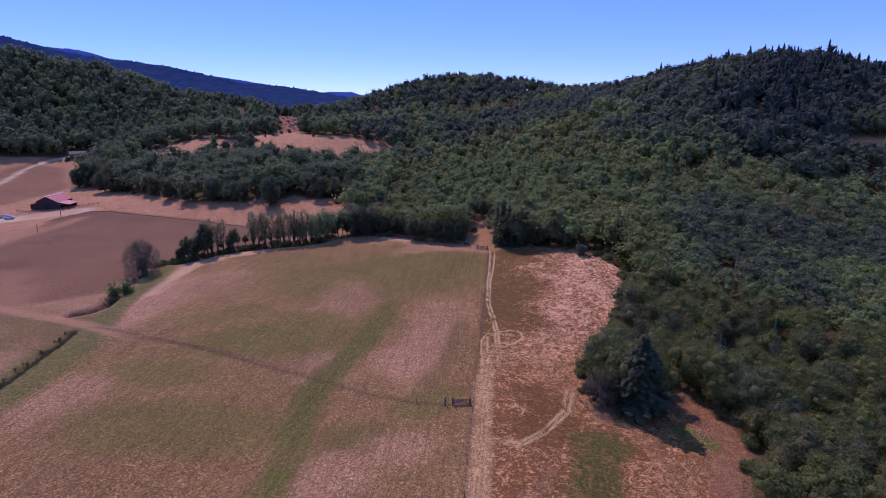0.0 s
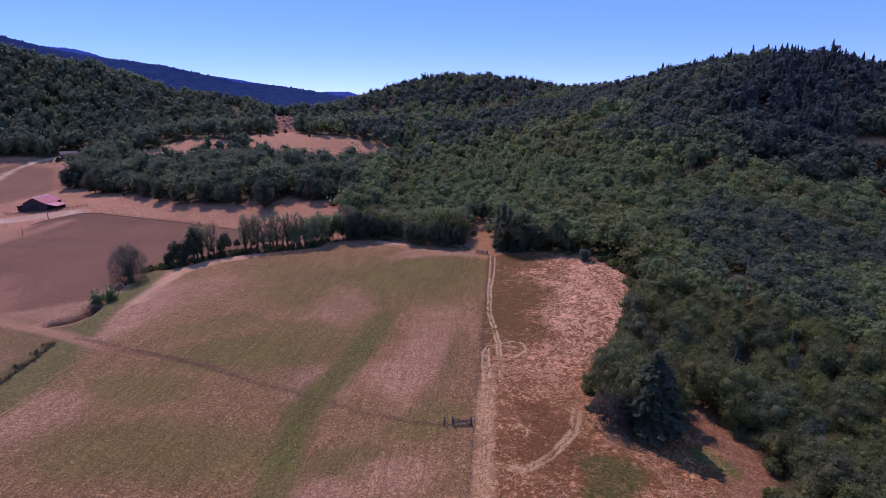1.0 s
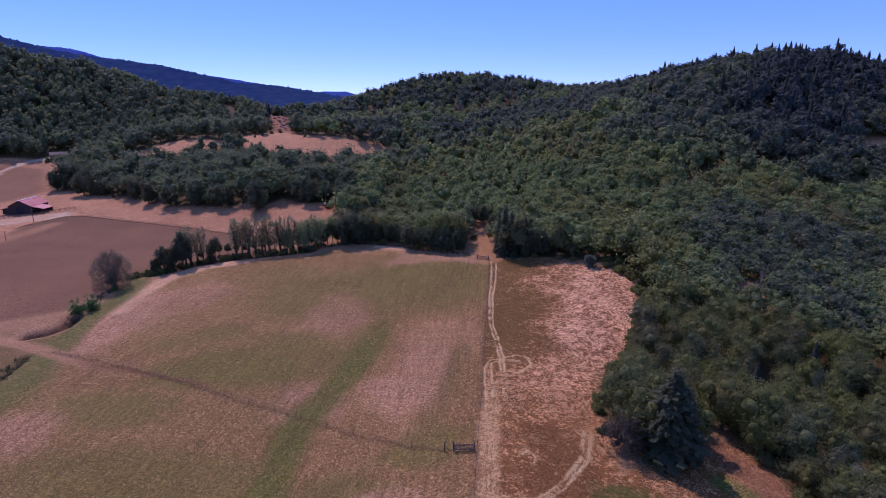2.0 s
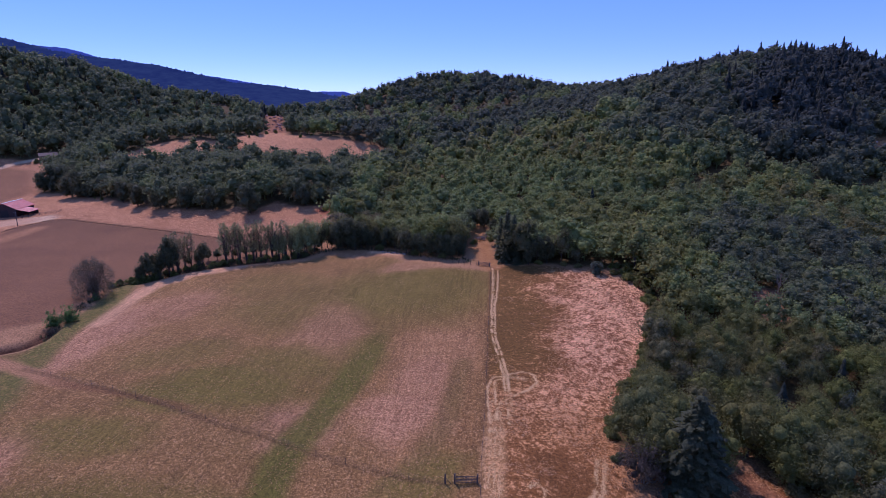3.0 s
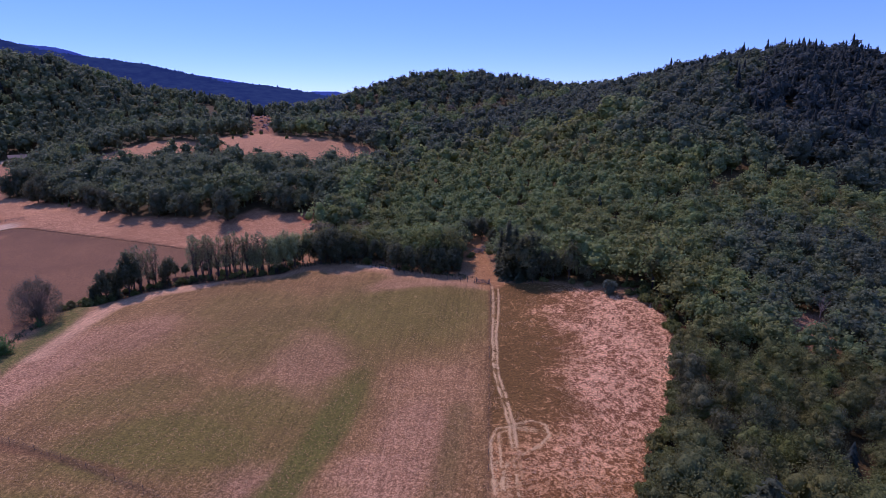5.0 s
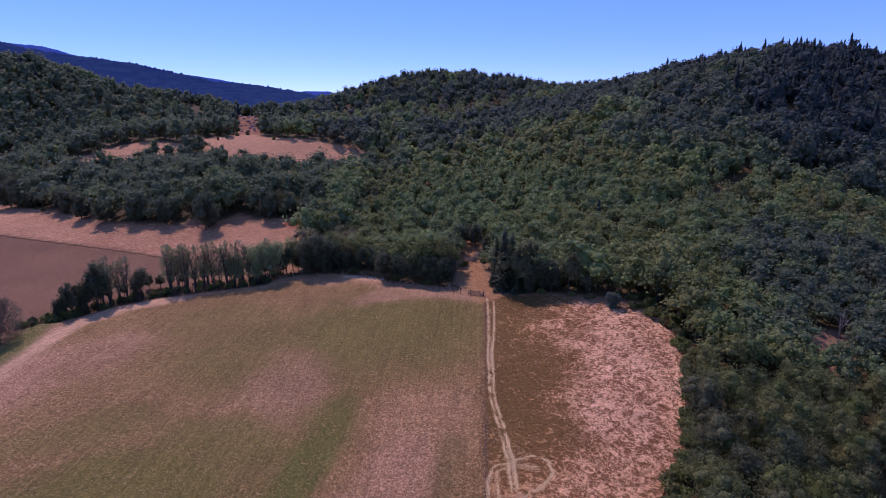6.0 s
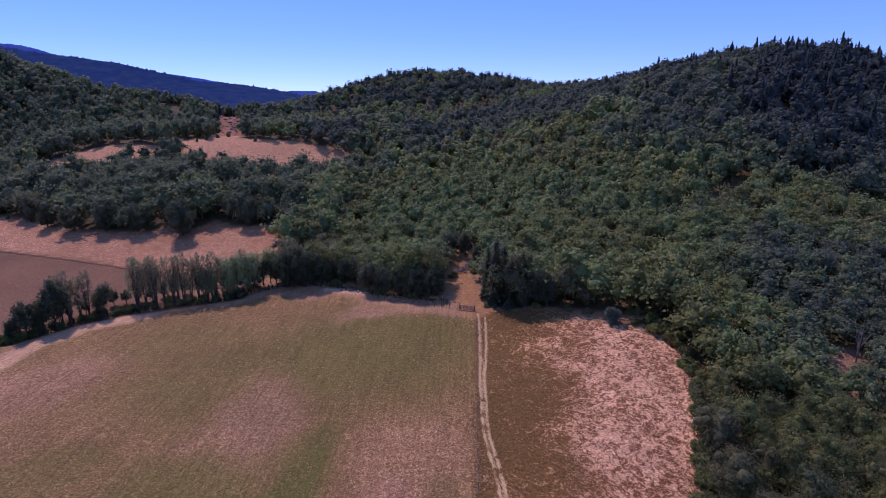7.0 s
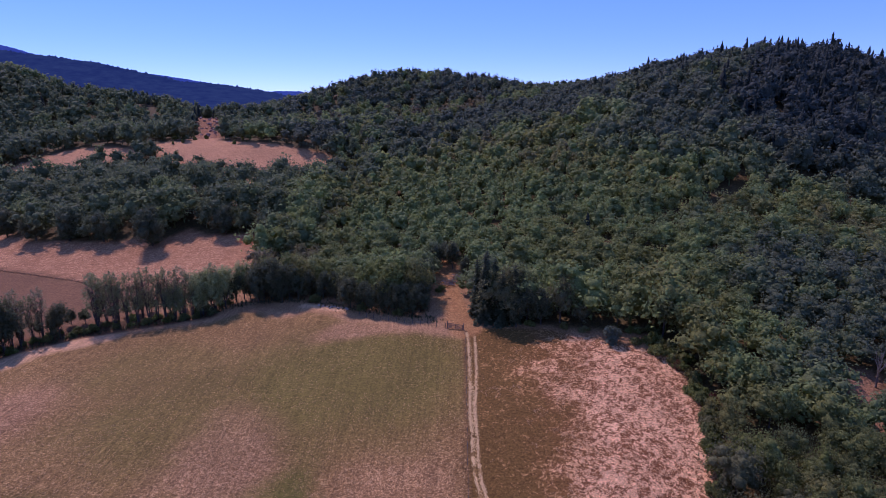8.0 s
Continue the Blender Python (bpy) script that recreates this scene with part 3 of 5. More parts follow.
def spaced(fine_lo, fine_hi, step, lo, hi, grow):
    mid = list(np.arange(fine_lo, fine_hi + step, step))
    out, s = [], step
    while mid[-1] < hi:
        s = min(s * grow, 120)
        mid.append(mid[-1] + s)
    s = step
    while mid[0] > lo:
        s = min(s * grow, 120)
        mid.insert(0, mid[0] - s)
    return np.array(mid)


def make_ground():
    xs = np.concatenate([spaced(-360, -128, 3.4, -4200, -130, 1.12), np.arange(-121.5, -9.9, 1.0), np.arange(-9.6, 12.2, 0.27), spaced(12.4, 52, 0.8, 12.4, 4200, 1.10)])
    ys = np.concatenate([spaced(70, 84, 0.9, -600, 84, 1.06), np.arange(85.2, 140, 0.5), np.arange(140.2, 230.4, 0.9), spaced(231, 445, 2.8, 231, 4700, 1.06)])
    gx, gy = np.meshgrid(xs, ys)
    x, y = gx.ravel(), gy.ravel()
    z = height(x, y)
    main, other, clump, cover, mown = ground_colours(x, y)
    nx, ny = len(xs), len(ys)
    i = (np.arange(ny - 1)[:, None] * nx + np.arange(nx - 1)[None]).ravel()
    quads = np.stack([i, i + 1, i + 1 + nx, i + nx], 1)
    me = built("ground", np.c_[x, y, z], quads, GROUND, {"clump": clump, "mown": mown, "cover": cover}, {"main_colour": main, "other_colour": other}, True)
    tagged(new("ground", me), "dry summer farmland of mown fields, straw grass and wooded hills", "ground", kind="structure")


make_ground()


def make_tufts():
    """Straw tufts and stubble clumps that stand up from the mown field and the strip of dead grass."""
    r = np.random.default_rng(31)
    for name, outline, lo, hi, count, tall, wide, material, label in (
        ("stubble_tufts", FIELD, (-100, 68), (5, 226), 76000, (0.03, 0.10), 0.15, STUBBLE, "short pale stubble tufts over the mown field"),
        ("straw_tufts", STRIP, (-8, 68), (48, 204), 110000, (0.04, 0.12), 0.11, STRAW, "bleached straw tufts over the strip of dead grass"),
    ):
        y = lo[1] + (hi[1] - lo[1]) * r.uniform(size=count) ** 1.5
        x = r.uniform(lo[0], hi[0], count)
        lush = fbm(x, y, 5.0, 55, 3) + 0.35 * fbm(x, y, 1.6, 56, 2)
        keep = inside(x, y, outline) & (lush > 0.56) & ((name == "stubble_tufts") | (lush > 0.80) | (x > np.interp(y, (60, 95, 130, 150, 165, 185, 200), (2, 6, 9, 14, 17, 19, 23)) + 1.5) & (line_distance(x, y, [(8, 92), (12, 98), (9, 106)])[0] > 6)) & (line_distance(x, y, LAWN)[0] > 6.5)
        x, y = x[keep], y[keep]
        n = len(x)
        base = np.c_[x, y, height(x, y) - 0.03]
        pieces = []
        for k in range(2):
            a, h = r.uniform(0, 6.28, n), r.uniform(*tall, n)
            side = np.c_[np.cos(a), np.sin(a), 0 * a] * (wide * r.uniform(0.6, 1.5, n))[:, None]
            lean = r.uniform(0, 6.28, n)
            top = base + np.c_[np.cos(lean) * wide * 2.2, np.sin(lean) * wide * 2.2, h]
            v = np.stack([base - side, base + side, top], 1).reshape(-1, 3)
            i = np.arange(n) * 3
            pieces.append((v, np.stack([i, i + 1, i + 2], 1)))
        v, f = joined(pieces)
        tagged(new(name, built(name, v, f, material)), label, "grass", kind="stuff")


make_tufts()


def make_track_straw():
    """Flattened straw lying along the wheel tracks, and over the driven band beside the fence."""
    r = np.random.default_rng(35)
    spots, ways = [], []
    for line, wide, thick in ((TRACK_A, 0.15, 3), (TRACK_B, 0.15, 3), ([(px + 0.45 + 0.25 * math.sin(py), py) for px, py in TRACK_A], 0.22, 1), (LOOP, 0.18, 2), (LOOP_IN, 0.4, 2), (OVAL, 0.13, 2), (OVAL_IN, 0.12, 2), ([(px + 0.6, py) for px, py in ARC], 0.22, 2), ([(px - 0.6, py) for px, py in ARC], 0.22, 2), (CURL, 0.2, 2)):
        p = along(line, 0.05)
        way = np.gradient(p, axis=0)
        for _ in range(thick):
            spots.append(p + (0.5 * (fbm(p[:, 0], p[:, 1], 5.0, 73, 2) - 0.5))[:, None] + r.normal(0, wide, p.shape))
            ways.append(np.arctan2(way[:, 1], way[:, 0]))
    p = along([(px + 2.1, py) for px, py in FENCE[1:5]], 0.05)
    p = p[(p[:, 1] < 125)]
    for _ in range(5):
        off = r.uniform(-1.6, 1.5, len(p))
        thin = r.uniform(size=len(p)) < 0.55 + 0.45 * np.cos(off * 7.5)
        spots.append((p + np.c_[off, r.normal(0, 0.1, len(p))])[thin])
        ways.append(np.full(thin.sum(), np.pi / 2))
    p, a = np.concatenate(spots), np.concatenate(ways)
    worn = fbm(p[:, 0], p[:, 1], 1.6, 71, 3) + 0.25 * fbm(p[:, 0], p[:, 1], 9.0, 72, 2) > r.uniform(0.42, 0.72, len(p))
    p, a = p[worn], a[worn]
    n = len(p)
    a = a + r.normal(0, 0.45, n)
    long, wide = r.uniform(0.12, 0.32, n), r.uniform(0.03, 0.06, n)
    z = height(p[:, 0], p[:, 1]) + r.uniform(0.02, 0.07, n)
    c = np.c_[p, z]
    d = np.c_[np.cos(a) * long, np.sin(a) * long, r.normal(0, 0.03, n)]
    side = np.c_[-np.sin(a) * wide, np.cos(a) * wide, 0 * a]
    v = np.stack([c - d - side, c - d + side, c + d], 1).reshape(-1, 3)
    i = np.arange(n) * 3
    tagged(new("track_straw", built("track_straw", v, np.stack([i, i + 2, i + 1], 1), TRACK_STRAW)), "flattened pale straw along wheel tracks in the dead grass", "straw", kind="stuff")


def along(points, step):
    """Places at even steps along a polyline."""
    p = np.array(points, float)
    cum = np.r_[0, np.cumsum(np.hypot(*np.diff(p, axis=0).T))]
    s = np.arange(0, cum[-1] + 1e-6, step)
    return np.c_[np.interp(s, cum, p[:, 0]), np.interp(s, cum, p[:, 1])]


make_track_straw()


def make_backdrop():
    """Two far mountain ridges, kilometres off, with a ragged edge of firs."""
    for name, dist, crest, rough in (
        ("backdrop", 2600, [(-3400, 640), (-2300, 420), (-2028, 358), (-1844, 312), (-1658, 280), (-1531, 266), (-1367, 246), (-1154, 198), (-1028, 170), (-848, 156), (-720, 135), (-514, 101), (-300, 70), (300, 40)], 9.0),
        ("backdrop_far", 3900, [(-4200, 480), (-3040, 480), (-2777, 462), (-2682, 452), (-2569, 427), (-2496, 402), (-2300, 360), (-1500, 240), (-1000, 160), (-926, 167), (-770, 164), (-693, 140), (-500, 110), (500, 70)], 4.0),
    ):
        px, pz = np.array(crest, float).T
        xs = np.arange(px[0], px[-1], 4.0)
        top = np.interp(xs, px, pz) + 8 * (fbm(xs, xs * 0, 160.0, 5, 3) - 0.5) + 4 * (fbm(xs, xs * 0, 30.0, 6, 2) - 0.5)
        jag = rough * hashed(np.floor(xs / 4), xs * 0, 2) ** 3
        rows = []
        for k, s in enumerate((0, 0.03, 0.25, 0.5, 0.75, 1.0)):
            drop = top * (1 - s) + (jag if k == 0 else 0) + (k > 0) * 10 * (fbm(xs, xs * 0 + k * 300, 120.0, 8 + k, 3) - 0.5)
            rows.append(np.c_[xs, dist - 900 * s + 0 * xs, drop])
        rows.append(np.c_[xs, dist + 300 + 0 * xs, top * 0.4])
        rows = [rows[-1]] + rows[:-1]
        n = len(xs)
        v = np.concatenate(rows)
        i = (np.arange(len(rows) - 1)[:, None] * n + np.arange(n - 1)[None]).ravel()
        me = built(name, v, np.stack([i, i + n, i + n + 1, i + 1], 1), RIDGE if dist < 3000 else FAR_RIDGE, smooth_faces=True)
        tagged(new(name, me), "far forested mountain ridge, glowing faintly blue for distance haze", "mountain", kind="structure")


make_backdrop()

# ---- plant shapes ----
ICO_V = []
g = (1 + 5**0.5) / 2
for s in (-1, 1):
    for r in (-1, 1):
        ICO_V += [(0, s, r * g), (s, r * g, 0), (r * g, 0, s)]
ICO_V = np.array(ICO_V, float) / math.hypot(1, g)
hull = bmesh.new()
for v in ICO_V:
    hull.verts.new(v)
bmesh.ops.convex_hull(hull, input=hull.verts[:])
hull.verts.index_update()
ICO_F = np.array([[v.index for v in f.verts] for f in hull.faces])
ICO_V = np.array([v.co for v in hull.verts])
hull.free()


def split_ico(verts, faces):
    """Each triangle of the ball cut into four."""
    verts, index, out = [tuple(v) for v in verts], {}, []

    def middle(a, b):
        key = (min(a, b), max(a, b))
        if key not in index:
            p = np.array(verts[a]) + np.array(verts[b])
            index[key] = len(verts)
            verts.append(tuple(p / np.linalg.norm(p)))
        return index[key]

    for a, b, c in faces:
        d, e, f = middle(a, b), middle(b, c), middle(c, a)
        out += [(a, d, f), (d, b, e), (f, e, c), (d, e, f)]
    return np.array(verts), np.array(out)


BALLS = [(ICO_V, ICO_F), split_ico(ICO_V, ICO_F)]


def leaf_sheets(points, normals, size, r, corners=4, tilt=1.1):
    """Small leaf clumps, each a bent-free sheet that faces roughly outwards."""
    n = len(points)
    nor = normals + tilt * r.normal(size=(n, 3))
    nor /= np.linalg.norm(nor, axis=1)[:, None]
    side = np.cross(nor, r.normal(size=(n, 3)))
    side /= np.linalg.norm(side, axis=1)[:, None]
    up = np.cross(nor, side)
    s = size * r.uniform(0.6, 1.35, n)[:, None]
    if corners == 4:
        k = r.uniform(0.5, 0.9, n)[:, None]
        v = np.stack([points - s * side, points - s * k * up, points + s * side, points + s * k * up], 1).reshape(-1, 3)
        b = np.arange(n) * 4
        return v, np.concatenate([np.stack([b, b + 1, b + 2], 1), np.stack([b, b + 2, b + 3], 1)])
    v = np.stack([points - s * side - 0.5 * s * up, points + s * side - 0.5 * s * up, points + s * up], 1).reshape(-1, 3)
    b = np.arange(n) * 3
    return v, np.stack([b, b + 1, b + 2], 1)


def lumps_crown(r, width, low, high, lumps, leaves, size, corners=4, core=0.6, lump_size=(0.26, 0.46), solid=0, tilt=0.95, mass=0.8, off=(0.72, 1.3)):
    """A crown of round boughs: centres fill an egg; each bough is a dense knobbly mass with leaf clumps standing off it."""
    half = (high - low) / 2
    mid = (high + low) / 2
    c = r.normal(size=(lumps, 3))
    c /= np.linalg.norm(c, axis=1)[:, None]
    c *= (r.uniform(0.25, 1.0, lumps) ** 0.5)[:, None] * 0.72
    c[0] = (0, 0, 0.5)
    c[:, 2] = np.where(c[:, 2] < -0.64, -0.56, c[:, 2])
    rad = r.uniform(*lump_size, lumps)
    pieces = []
    stretch = np.array([width / 2, width / 2, half])
    ball, cells = BALLS[solid]
    for k in range(lumps):
        if core and k == 0:
            v = ICO_V * core * r.uniform(0.75, 1.1, (12, 1))
            pieces.append((v * stretch + (0, 0, mid), ICO_F))
        v = c[k] + ball * rad[k] * mass * r.uniform(0.72, 1.1, (len(ball), 1))
        pieces.append((v * stretch + (0, 0, mid), cells))
        d = r.normal(size=(int(leaves * 1.6) + 4, 3))
        d /= np.linalg.norm(d, axis=1)[:, None]
        p = c[k] + d * rad[k] * r.uniform(*off, (len(d), 1))
        far = np.linalg.norm(p[:, None] - c[None], axis=2) / rad[None]
        far[:, k] = 9
        keep = np.where((far.min(1) > 0.72) & (d[:, 2] > -0.75))[0][:leaves]
        if len(keep):
            nor = d[keep] + 0.4 * c[k] + (0, 0, 0.2)
            pieces.append(leaf_sheets(p[keep] * stretch + (0, 0, mid), nor, size, r, corners, tilt))
    return joined(pieces)


def limbs(r, height_m, base_r, crown_low, spread, count=4, sides=6):
    """Trunk with a few rising limbs."""
    bend = r.normal(0, 0.06 * height_m, 2)
    top = height_m * 0.8
    zs = np.array([-0.6, 0.25 * crown_low, crown_low, (crown_low + top) / 2, top])
    t = np.clip(zs / top, 0, 1)
    trunk = np.c_[bend[0] * t**2, bend[1] * t**2, zs]
    pieces = [tube(trunk, base_r * np.array([1.35, 1.0, 0.78, 0.45, 0.12]), sides)]
    for k in range(count):
        a = 2 * np.pi * (k + r.uniform(-0.3, 0.3)) / count
        z0 = crown_low * r.uniform(0.8, 1.15)
        start = np.array([bend[0] * (z0 / top) ** 2, bend[1] * (z0 / top) ** 2, z0])
        out = np.array([np.cos(a), np.sin(a), 0]) * spread * r.uniform(0.5, 0.85)
        up = (top - z0) * r.uniform(0.45, 0.9)
        pts = np.array([start, start + out * 0.45 + (0, 0, up * 0.4), start + out + (0, 0, up)])
        pieces.append(tube(pts, base_r * np.array([0.5, 0.32, 0.08]), max(4, sides - 2)))
    return joined(pieces)


def fir_crown(r, height_m, width, layers, boughs, low=0.08, detail=3):
    """Whorls of drooping boughs, each a narrow fan of needle sprays."""
    pieces = []
    for k in range(layers):
        s = k / (layers - 1)
        z = height_m * (low + (0.97 - low) * s)
        reach = width / 2 * (1 - s) ** 0.52 * r.uniform(0.7, 1.18) + 0.12
        for b in range(max(5, int(boughs * (1 - 0.45 * s)))):
            a = 2 * np.pi * (b + 0.5 * (k % 2) + r.uniform(-0.25, 0.25)) / max(5, int(boughs * (1 - 0.45 * s)))
            out = np.array([np.cos(a), np.sin(a), 0])
            side = np.array([-np.sin(a), np.cos(a), 0])
            long = reach * r.uniform(0.5, 1.2)
            drop = -0.32 * long + 0.12 * height_m / layers
            tip = out * long + (0, 0, z + drop)
            root = np.array([0, 0, z + 0.18 * long])
            for d in range(detail):
                m0, m1 = d / detail, (d + 1) / detail
                p = root + (tip - root) * m0
                q = root + (tip - root) * min(1.0, m1 + 0.25)
                w = (0.19 * long * (1 - 0.5 * m0) + 0.1) * r.uniform(0.6, 1.4)
                q = q + r.normal(0, 0.09 * long, 3)
                hang = (0, 0, -0.22 * w - 0.05)
                v = np.array([p, p + (q - p) * 0.5 + side * w + hang, q, p + (q - p) * 0.5 - side * w + hang])
                pieces.append((v, [(0, 1, 2), (0, 2, 3)]))
    return joined(pieces)


def fir_far(r, height_m, width, layers=8, points=6):
    """A far fir: ragged whorls of boughs that narrow to a thin leader."""
    pieces = []
    for k in range(layers):
        s = k / layers
        z0 = height_m * (0.08 + 0.84 * s + r.uniform(-0.02, 0.02))
        z1 = min(z0 + height_m * 0.24 * (1 - 0.4 * s), height_m)
        reach = width / 2 * ((1 - s) ** 0.75 * r.uniform(0.75, 1.15) + 0.04)
        n = points * 2
        a = np.arange(n) / n * 2 * np.pi + r.uniform(0, 1) + r.uniform(-0.15, 0.15, n)
        odd = np.arange(n) % 2
        rad = reach * np.where(odd, 0.5, 1.0) * r.uniform(0.65, 1.25, n)
        ring = np.c_[np.cos(a) * rad, np.sin(a) * rad, z0 + np.where(odd, 0.05, -0.03) * height_m * r.uniform(0.4, 1.4, n)]
        pieces.append((np.r_[ring, [[0, 0, z1]]], [(j, (j + 1) % n, n) for j in range(n)]))
    return joined(pieces)


def thing_tree(name, crown, trunk, leaf, bark, label, category="tree", group=""):
    root = new(name)
    root.empty_display_size = 1.0
    part("trunk", built("trunk", *trunk, bark, smooth_faces=True), root)
    part("crown", built("crown", *crown, leaf, smooth_faces=True), root)
    return tagged(root, label, category, group)


def planted(root, x, y, size, turn, sink=0.1, tall=None):
    m = Matrix.Translation((x, y, level(x, y) - sink)) @ Matrix.Rotation(turn, 4, "Z") @ Matrix.Diagonal((size, size, size * (tall or 1), 1))
    root.matrix_basis = m
    return root


def place_copies(root, spots, first, uneven=0.0):
    """The first spot takes the tree itself, the others copies with the same meshes."""
    done = first
    for x, y, size, turn in spots:
        m = Matrix.Translation((x, y, level(x, y) - 0.1)) @ Matrix.Rotation(turn, 4, "Z")
        ob = root if not done else copy_thing(root, m)
        stout = 1 + uneven * math.sin(turn * 37.0 + x)
        ob.matrix_basis = m @ Matrix.Diagonal((size * stout, size * stout, size, 1))
        done = True


# ---- woods ----
def wood_spots(r):
    """Places of all woodland trees: x, y, height, kind (0 broadleaf, 1 fir), tone."""
    rows = []
    for lo, hi, step in ((8, 55, 5.6), (55, 235, 4.5), (235, 330, 5.1), (330, 430, 7.2), (430, 700, 8.8)):
        xs = np.arange(-640, 440, step)
        ys = np.arange(lo, hi, step * 0.9)
        gx, gy = np.meshgrid(xs, ys)
        gx = gx + (np.arange(len(ys)) % 2)[:, None] * step / 2
        x = gx.ravel() + r.uniform(-0.55, 0.55, gx.size) * step
        y = gy.ravel() + r.uniform(-0.55, 0.55, gx.size) * step
        keep = inside(x, y, WOODS) & ~inside(x, y, CLEARING) & ~inside(x, y, BARE)
        keep &= np.abs(x + 7) < np.where(y < 55, 105, 0.86 * (y + 4) + 14)
        d, _ = line_distance(x, y, LANE)
        keep &= d > 3.2
        d, _ = line_distance(x, y, ROAD)
        keep &= d > 6.0
        d, _ = line_distance(x, y, [(32, 66), (38, 82), (43.6, 90), (43.9, 94.4), (41, 100), (38.5, 106)])
        keep &= d > 3.4
        d, _ = line_distance(x, y, WOODS[9:18])
        keep &= d > 2.1
        d, _ = line_distance(x, y, [(73, 158), (78, 170)])
        keep &= d > 3.0
        d, _ = line_distance(x, y, [(-234, 338), (-260, 347), (-281, 396), (-296, 417)])
        keep &= d > 4.5
        keep &= (np.hypot(x - 136, y - 265) > 5.5)
        keep &= ~((x < -292) & (x > -322) & (y > 408) & (y < 440))
        keep &= fbm(x, y, 30.0, 91, 2) > 0.2
        keep &= ~((x < -60) & (y < 330) & (r.uniform(size=x.size) < 0.45)) & ~((x < -70) & (y < 405) & (y >= 330) & (r.uniform(size=x.size) < 0.2))
        keep &= ~((x > 75) & (y > 255) & (y < 330) & (r.uniform(size=x.size) < 0.3))
        beyond = (x > -82) & (y > np.interp(x, *np.array(CREST).T) + 24)
        keep &= ~(beyond & (r.uniform(size=x.size) < 0.7))
        rows.append(np.c_[x, y][keep])
    p = np.concatenate(rows)
    x, y = p.T
    n = len(p)
    left, mid = x < -120, (x < -45) & (y < 380) & (y > 258)
    d, _ = line_distance(x, y, HEDGE)
    tall = 7.6 + 5.2 * smooth(270, 430, y) + (3.5 - 3.0 * smooth(-360, -300, x)) * left * (y > 400) + 4.6 * mid + 3.2 * smooth(16, 6, d) * (y < 245) + 2.0 * smooth(14, 5, d) * (x > 5) * (y < 230)
    tall = tall + 3.0 * smooth(240, 290, y) * smooth(45, 90, x) * smooth(430, 330, y)
    tall = tall * np.clip(r.normal(0.98, np.where((y < 190) & (x > 10), 0.11, np.where((x > -40) & (x < 70) & (y < 330) & (y > 235) | (y > 400), 0.12, 0.22)), n), 0.5, 1.5) * (0.85 + 0.3 * fbm(x, y, 18.0, 99, 2))
    tall = np.where((x < -125) & (x > -245) & (y > 345) & (y < 414), tall * 0.84, tall)
    tall = np.where((x >= -125) & (x < -38) & (y > 335) & (y < 412), tall * 0.72, tall)
    d, _ = line_distance(x, y, [(158, 296), (182, 335), (222, 395), (285, 425), (360, 420)])
    crest = smooth(46, 16, d + 36 * (fbm(x, y, 40.0, 12, 2) - 0.5))
    brow = smooth(110, 190, x) * smooth(370, 420, y)
    ridge = smooth(560, 620, y) * (x > -130)
    chance = 0.004 + 0.22 * crest * smooth(290, 360, y) + 0.1 * brow + 0.22 * ridge + 0.10 * left * smooth(440, 560, y)
    fir = r.uniform(size=n) < chance * np.where(fbm(x, y, 40.0, 95, 2) > 0.42, 1.3, 0.75)
    tall = np.where(fir, tall * (0.75 + 0.4 * r.uniform(size=n)), tall)
    # trees farther off move towards the bluer first tones
    tone = np.clip(0.42 + 2.6 * (fbm(x, y, 40.0, 97, 3) - 0.5) + r.normal(0, 0.26, n) - 0.22 * left - 0.32 * mid - 0.15 * ridge - 0.26 * smooth(320, 430, y) - 0.15 * crest, 0, 1)
    tone = tone * (1 - 0.85 * crest)
    lush = np.exp(-((x - 15) / 70) ** 2 - ((y - 305) / 70) ** 2)
    tone = np.clip(tone * (1 - 0.85 * lush) + 0.85 * lush * r.uniform(0.48, 0.74, n), 0, 1)
    tone = np.where((y < 290) & (x > -40), 0.17 + 0.58 * tone, tone)
    # a belt of drying grey-brown trees across the slope, and fresh green ones below it
    d, _ = line_distance(x, y, [(50, 318), (78, 290), (98, 262), (118, 240), (132, 222)])
    belt = smooth(30, 8, d + 22 * (fbm(x, y, 22.0, 61, 2) - 0.5)) * (r.uniform(size=n) < 0.6)
    tone = tone * (1 - belt) + belt * r.uniform(0.86, 1.0, n)
    fresh = np.exp(-((x - 12) / 38) ** 2 - ((y - 300) / 42) ** 2) * (r.uniform(size=n) < 0.88)
    tone = tone * (1 - fresh) + fresh * r.uniform(0.52, 0.68, n)
    tone = 0.2 + 0.8 * tone - 0.2 * crest
    tone = tone - 0.1 * smooth(45, 95, x) * smooth(290, 250, y)
    # upper hill darker: darker species, and the slope's shade put into the tone
    tone = tone - 0.22 * smooth(110, 190, x) * smooth(300, 370, y)
    quiet = smooth(50, 110, x) * smooth(240, 300, y) * (1 - crest)
    tone = tone * (1 - quiet) + quiet * (0.12 + 0.36 * tone)
    calm = np.clip(mid * smooth(-45, -75, x) + left, 0, 1)
    tone = np.clip(tone * (1 - calm) + calm * (0.29 + 0.24 * tone), 0, 1)
    # firs that stand out along the skyline
    line = along(CREST, 4.2)
    line = line[r.uniform(size=len(line)) < np.where(line[:, 0] > 195, 0.85, 0.5)]
    line = line + r.normal(0, 4.0, line.shape)
    high = np.where(line[:, 0] > 195, r.uniform(11.5, 17.5, len(line)), r.uniform(11.0, 15.5, len(line)))
    # and firs that rise through the dark trees of the upper hill
    more = np.where(~fir & (r.uniform(size=n) < 1.0 * crest * smooth(290, 360, y) + 0.45 * brow))[0]
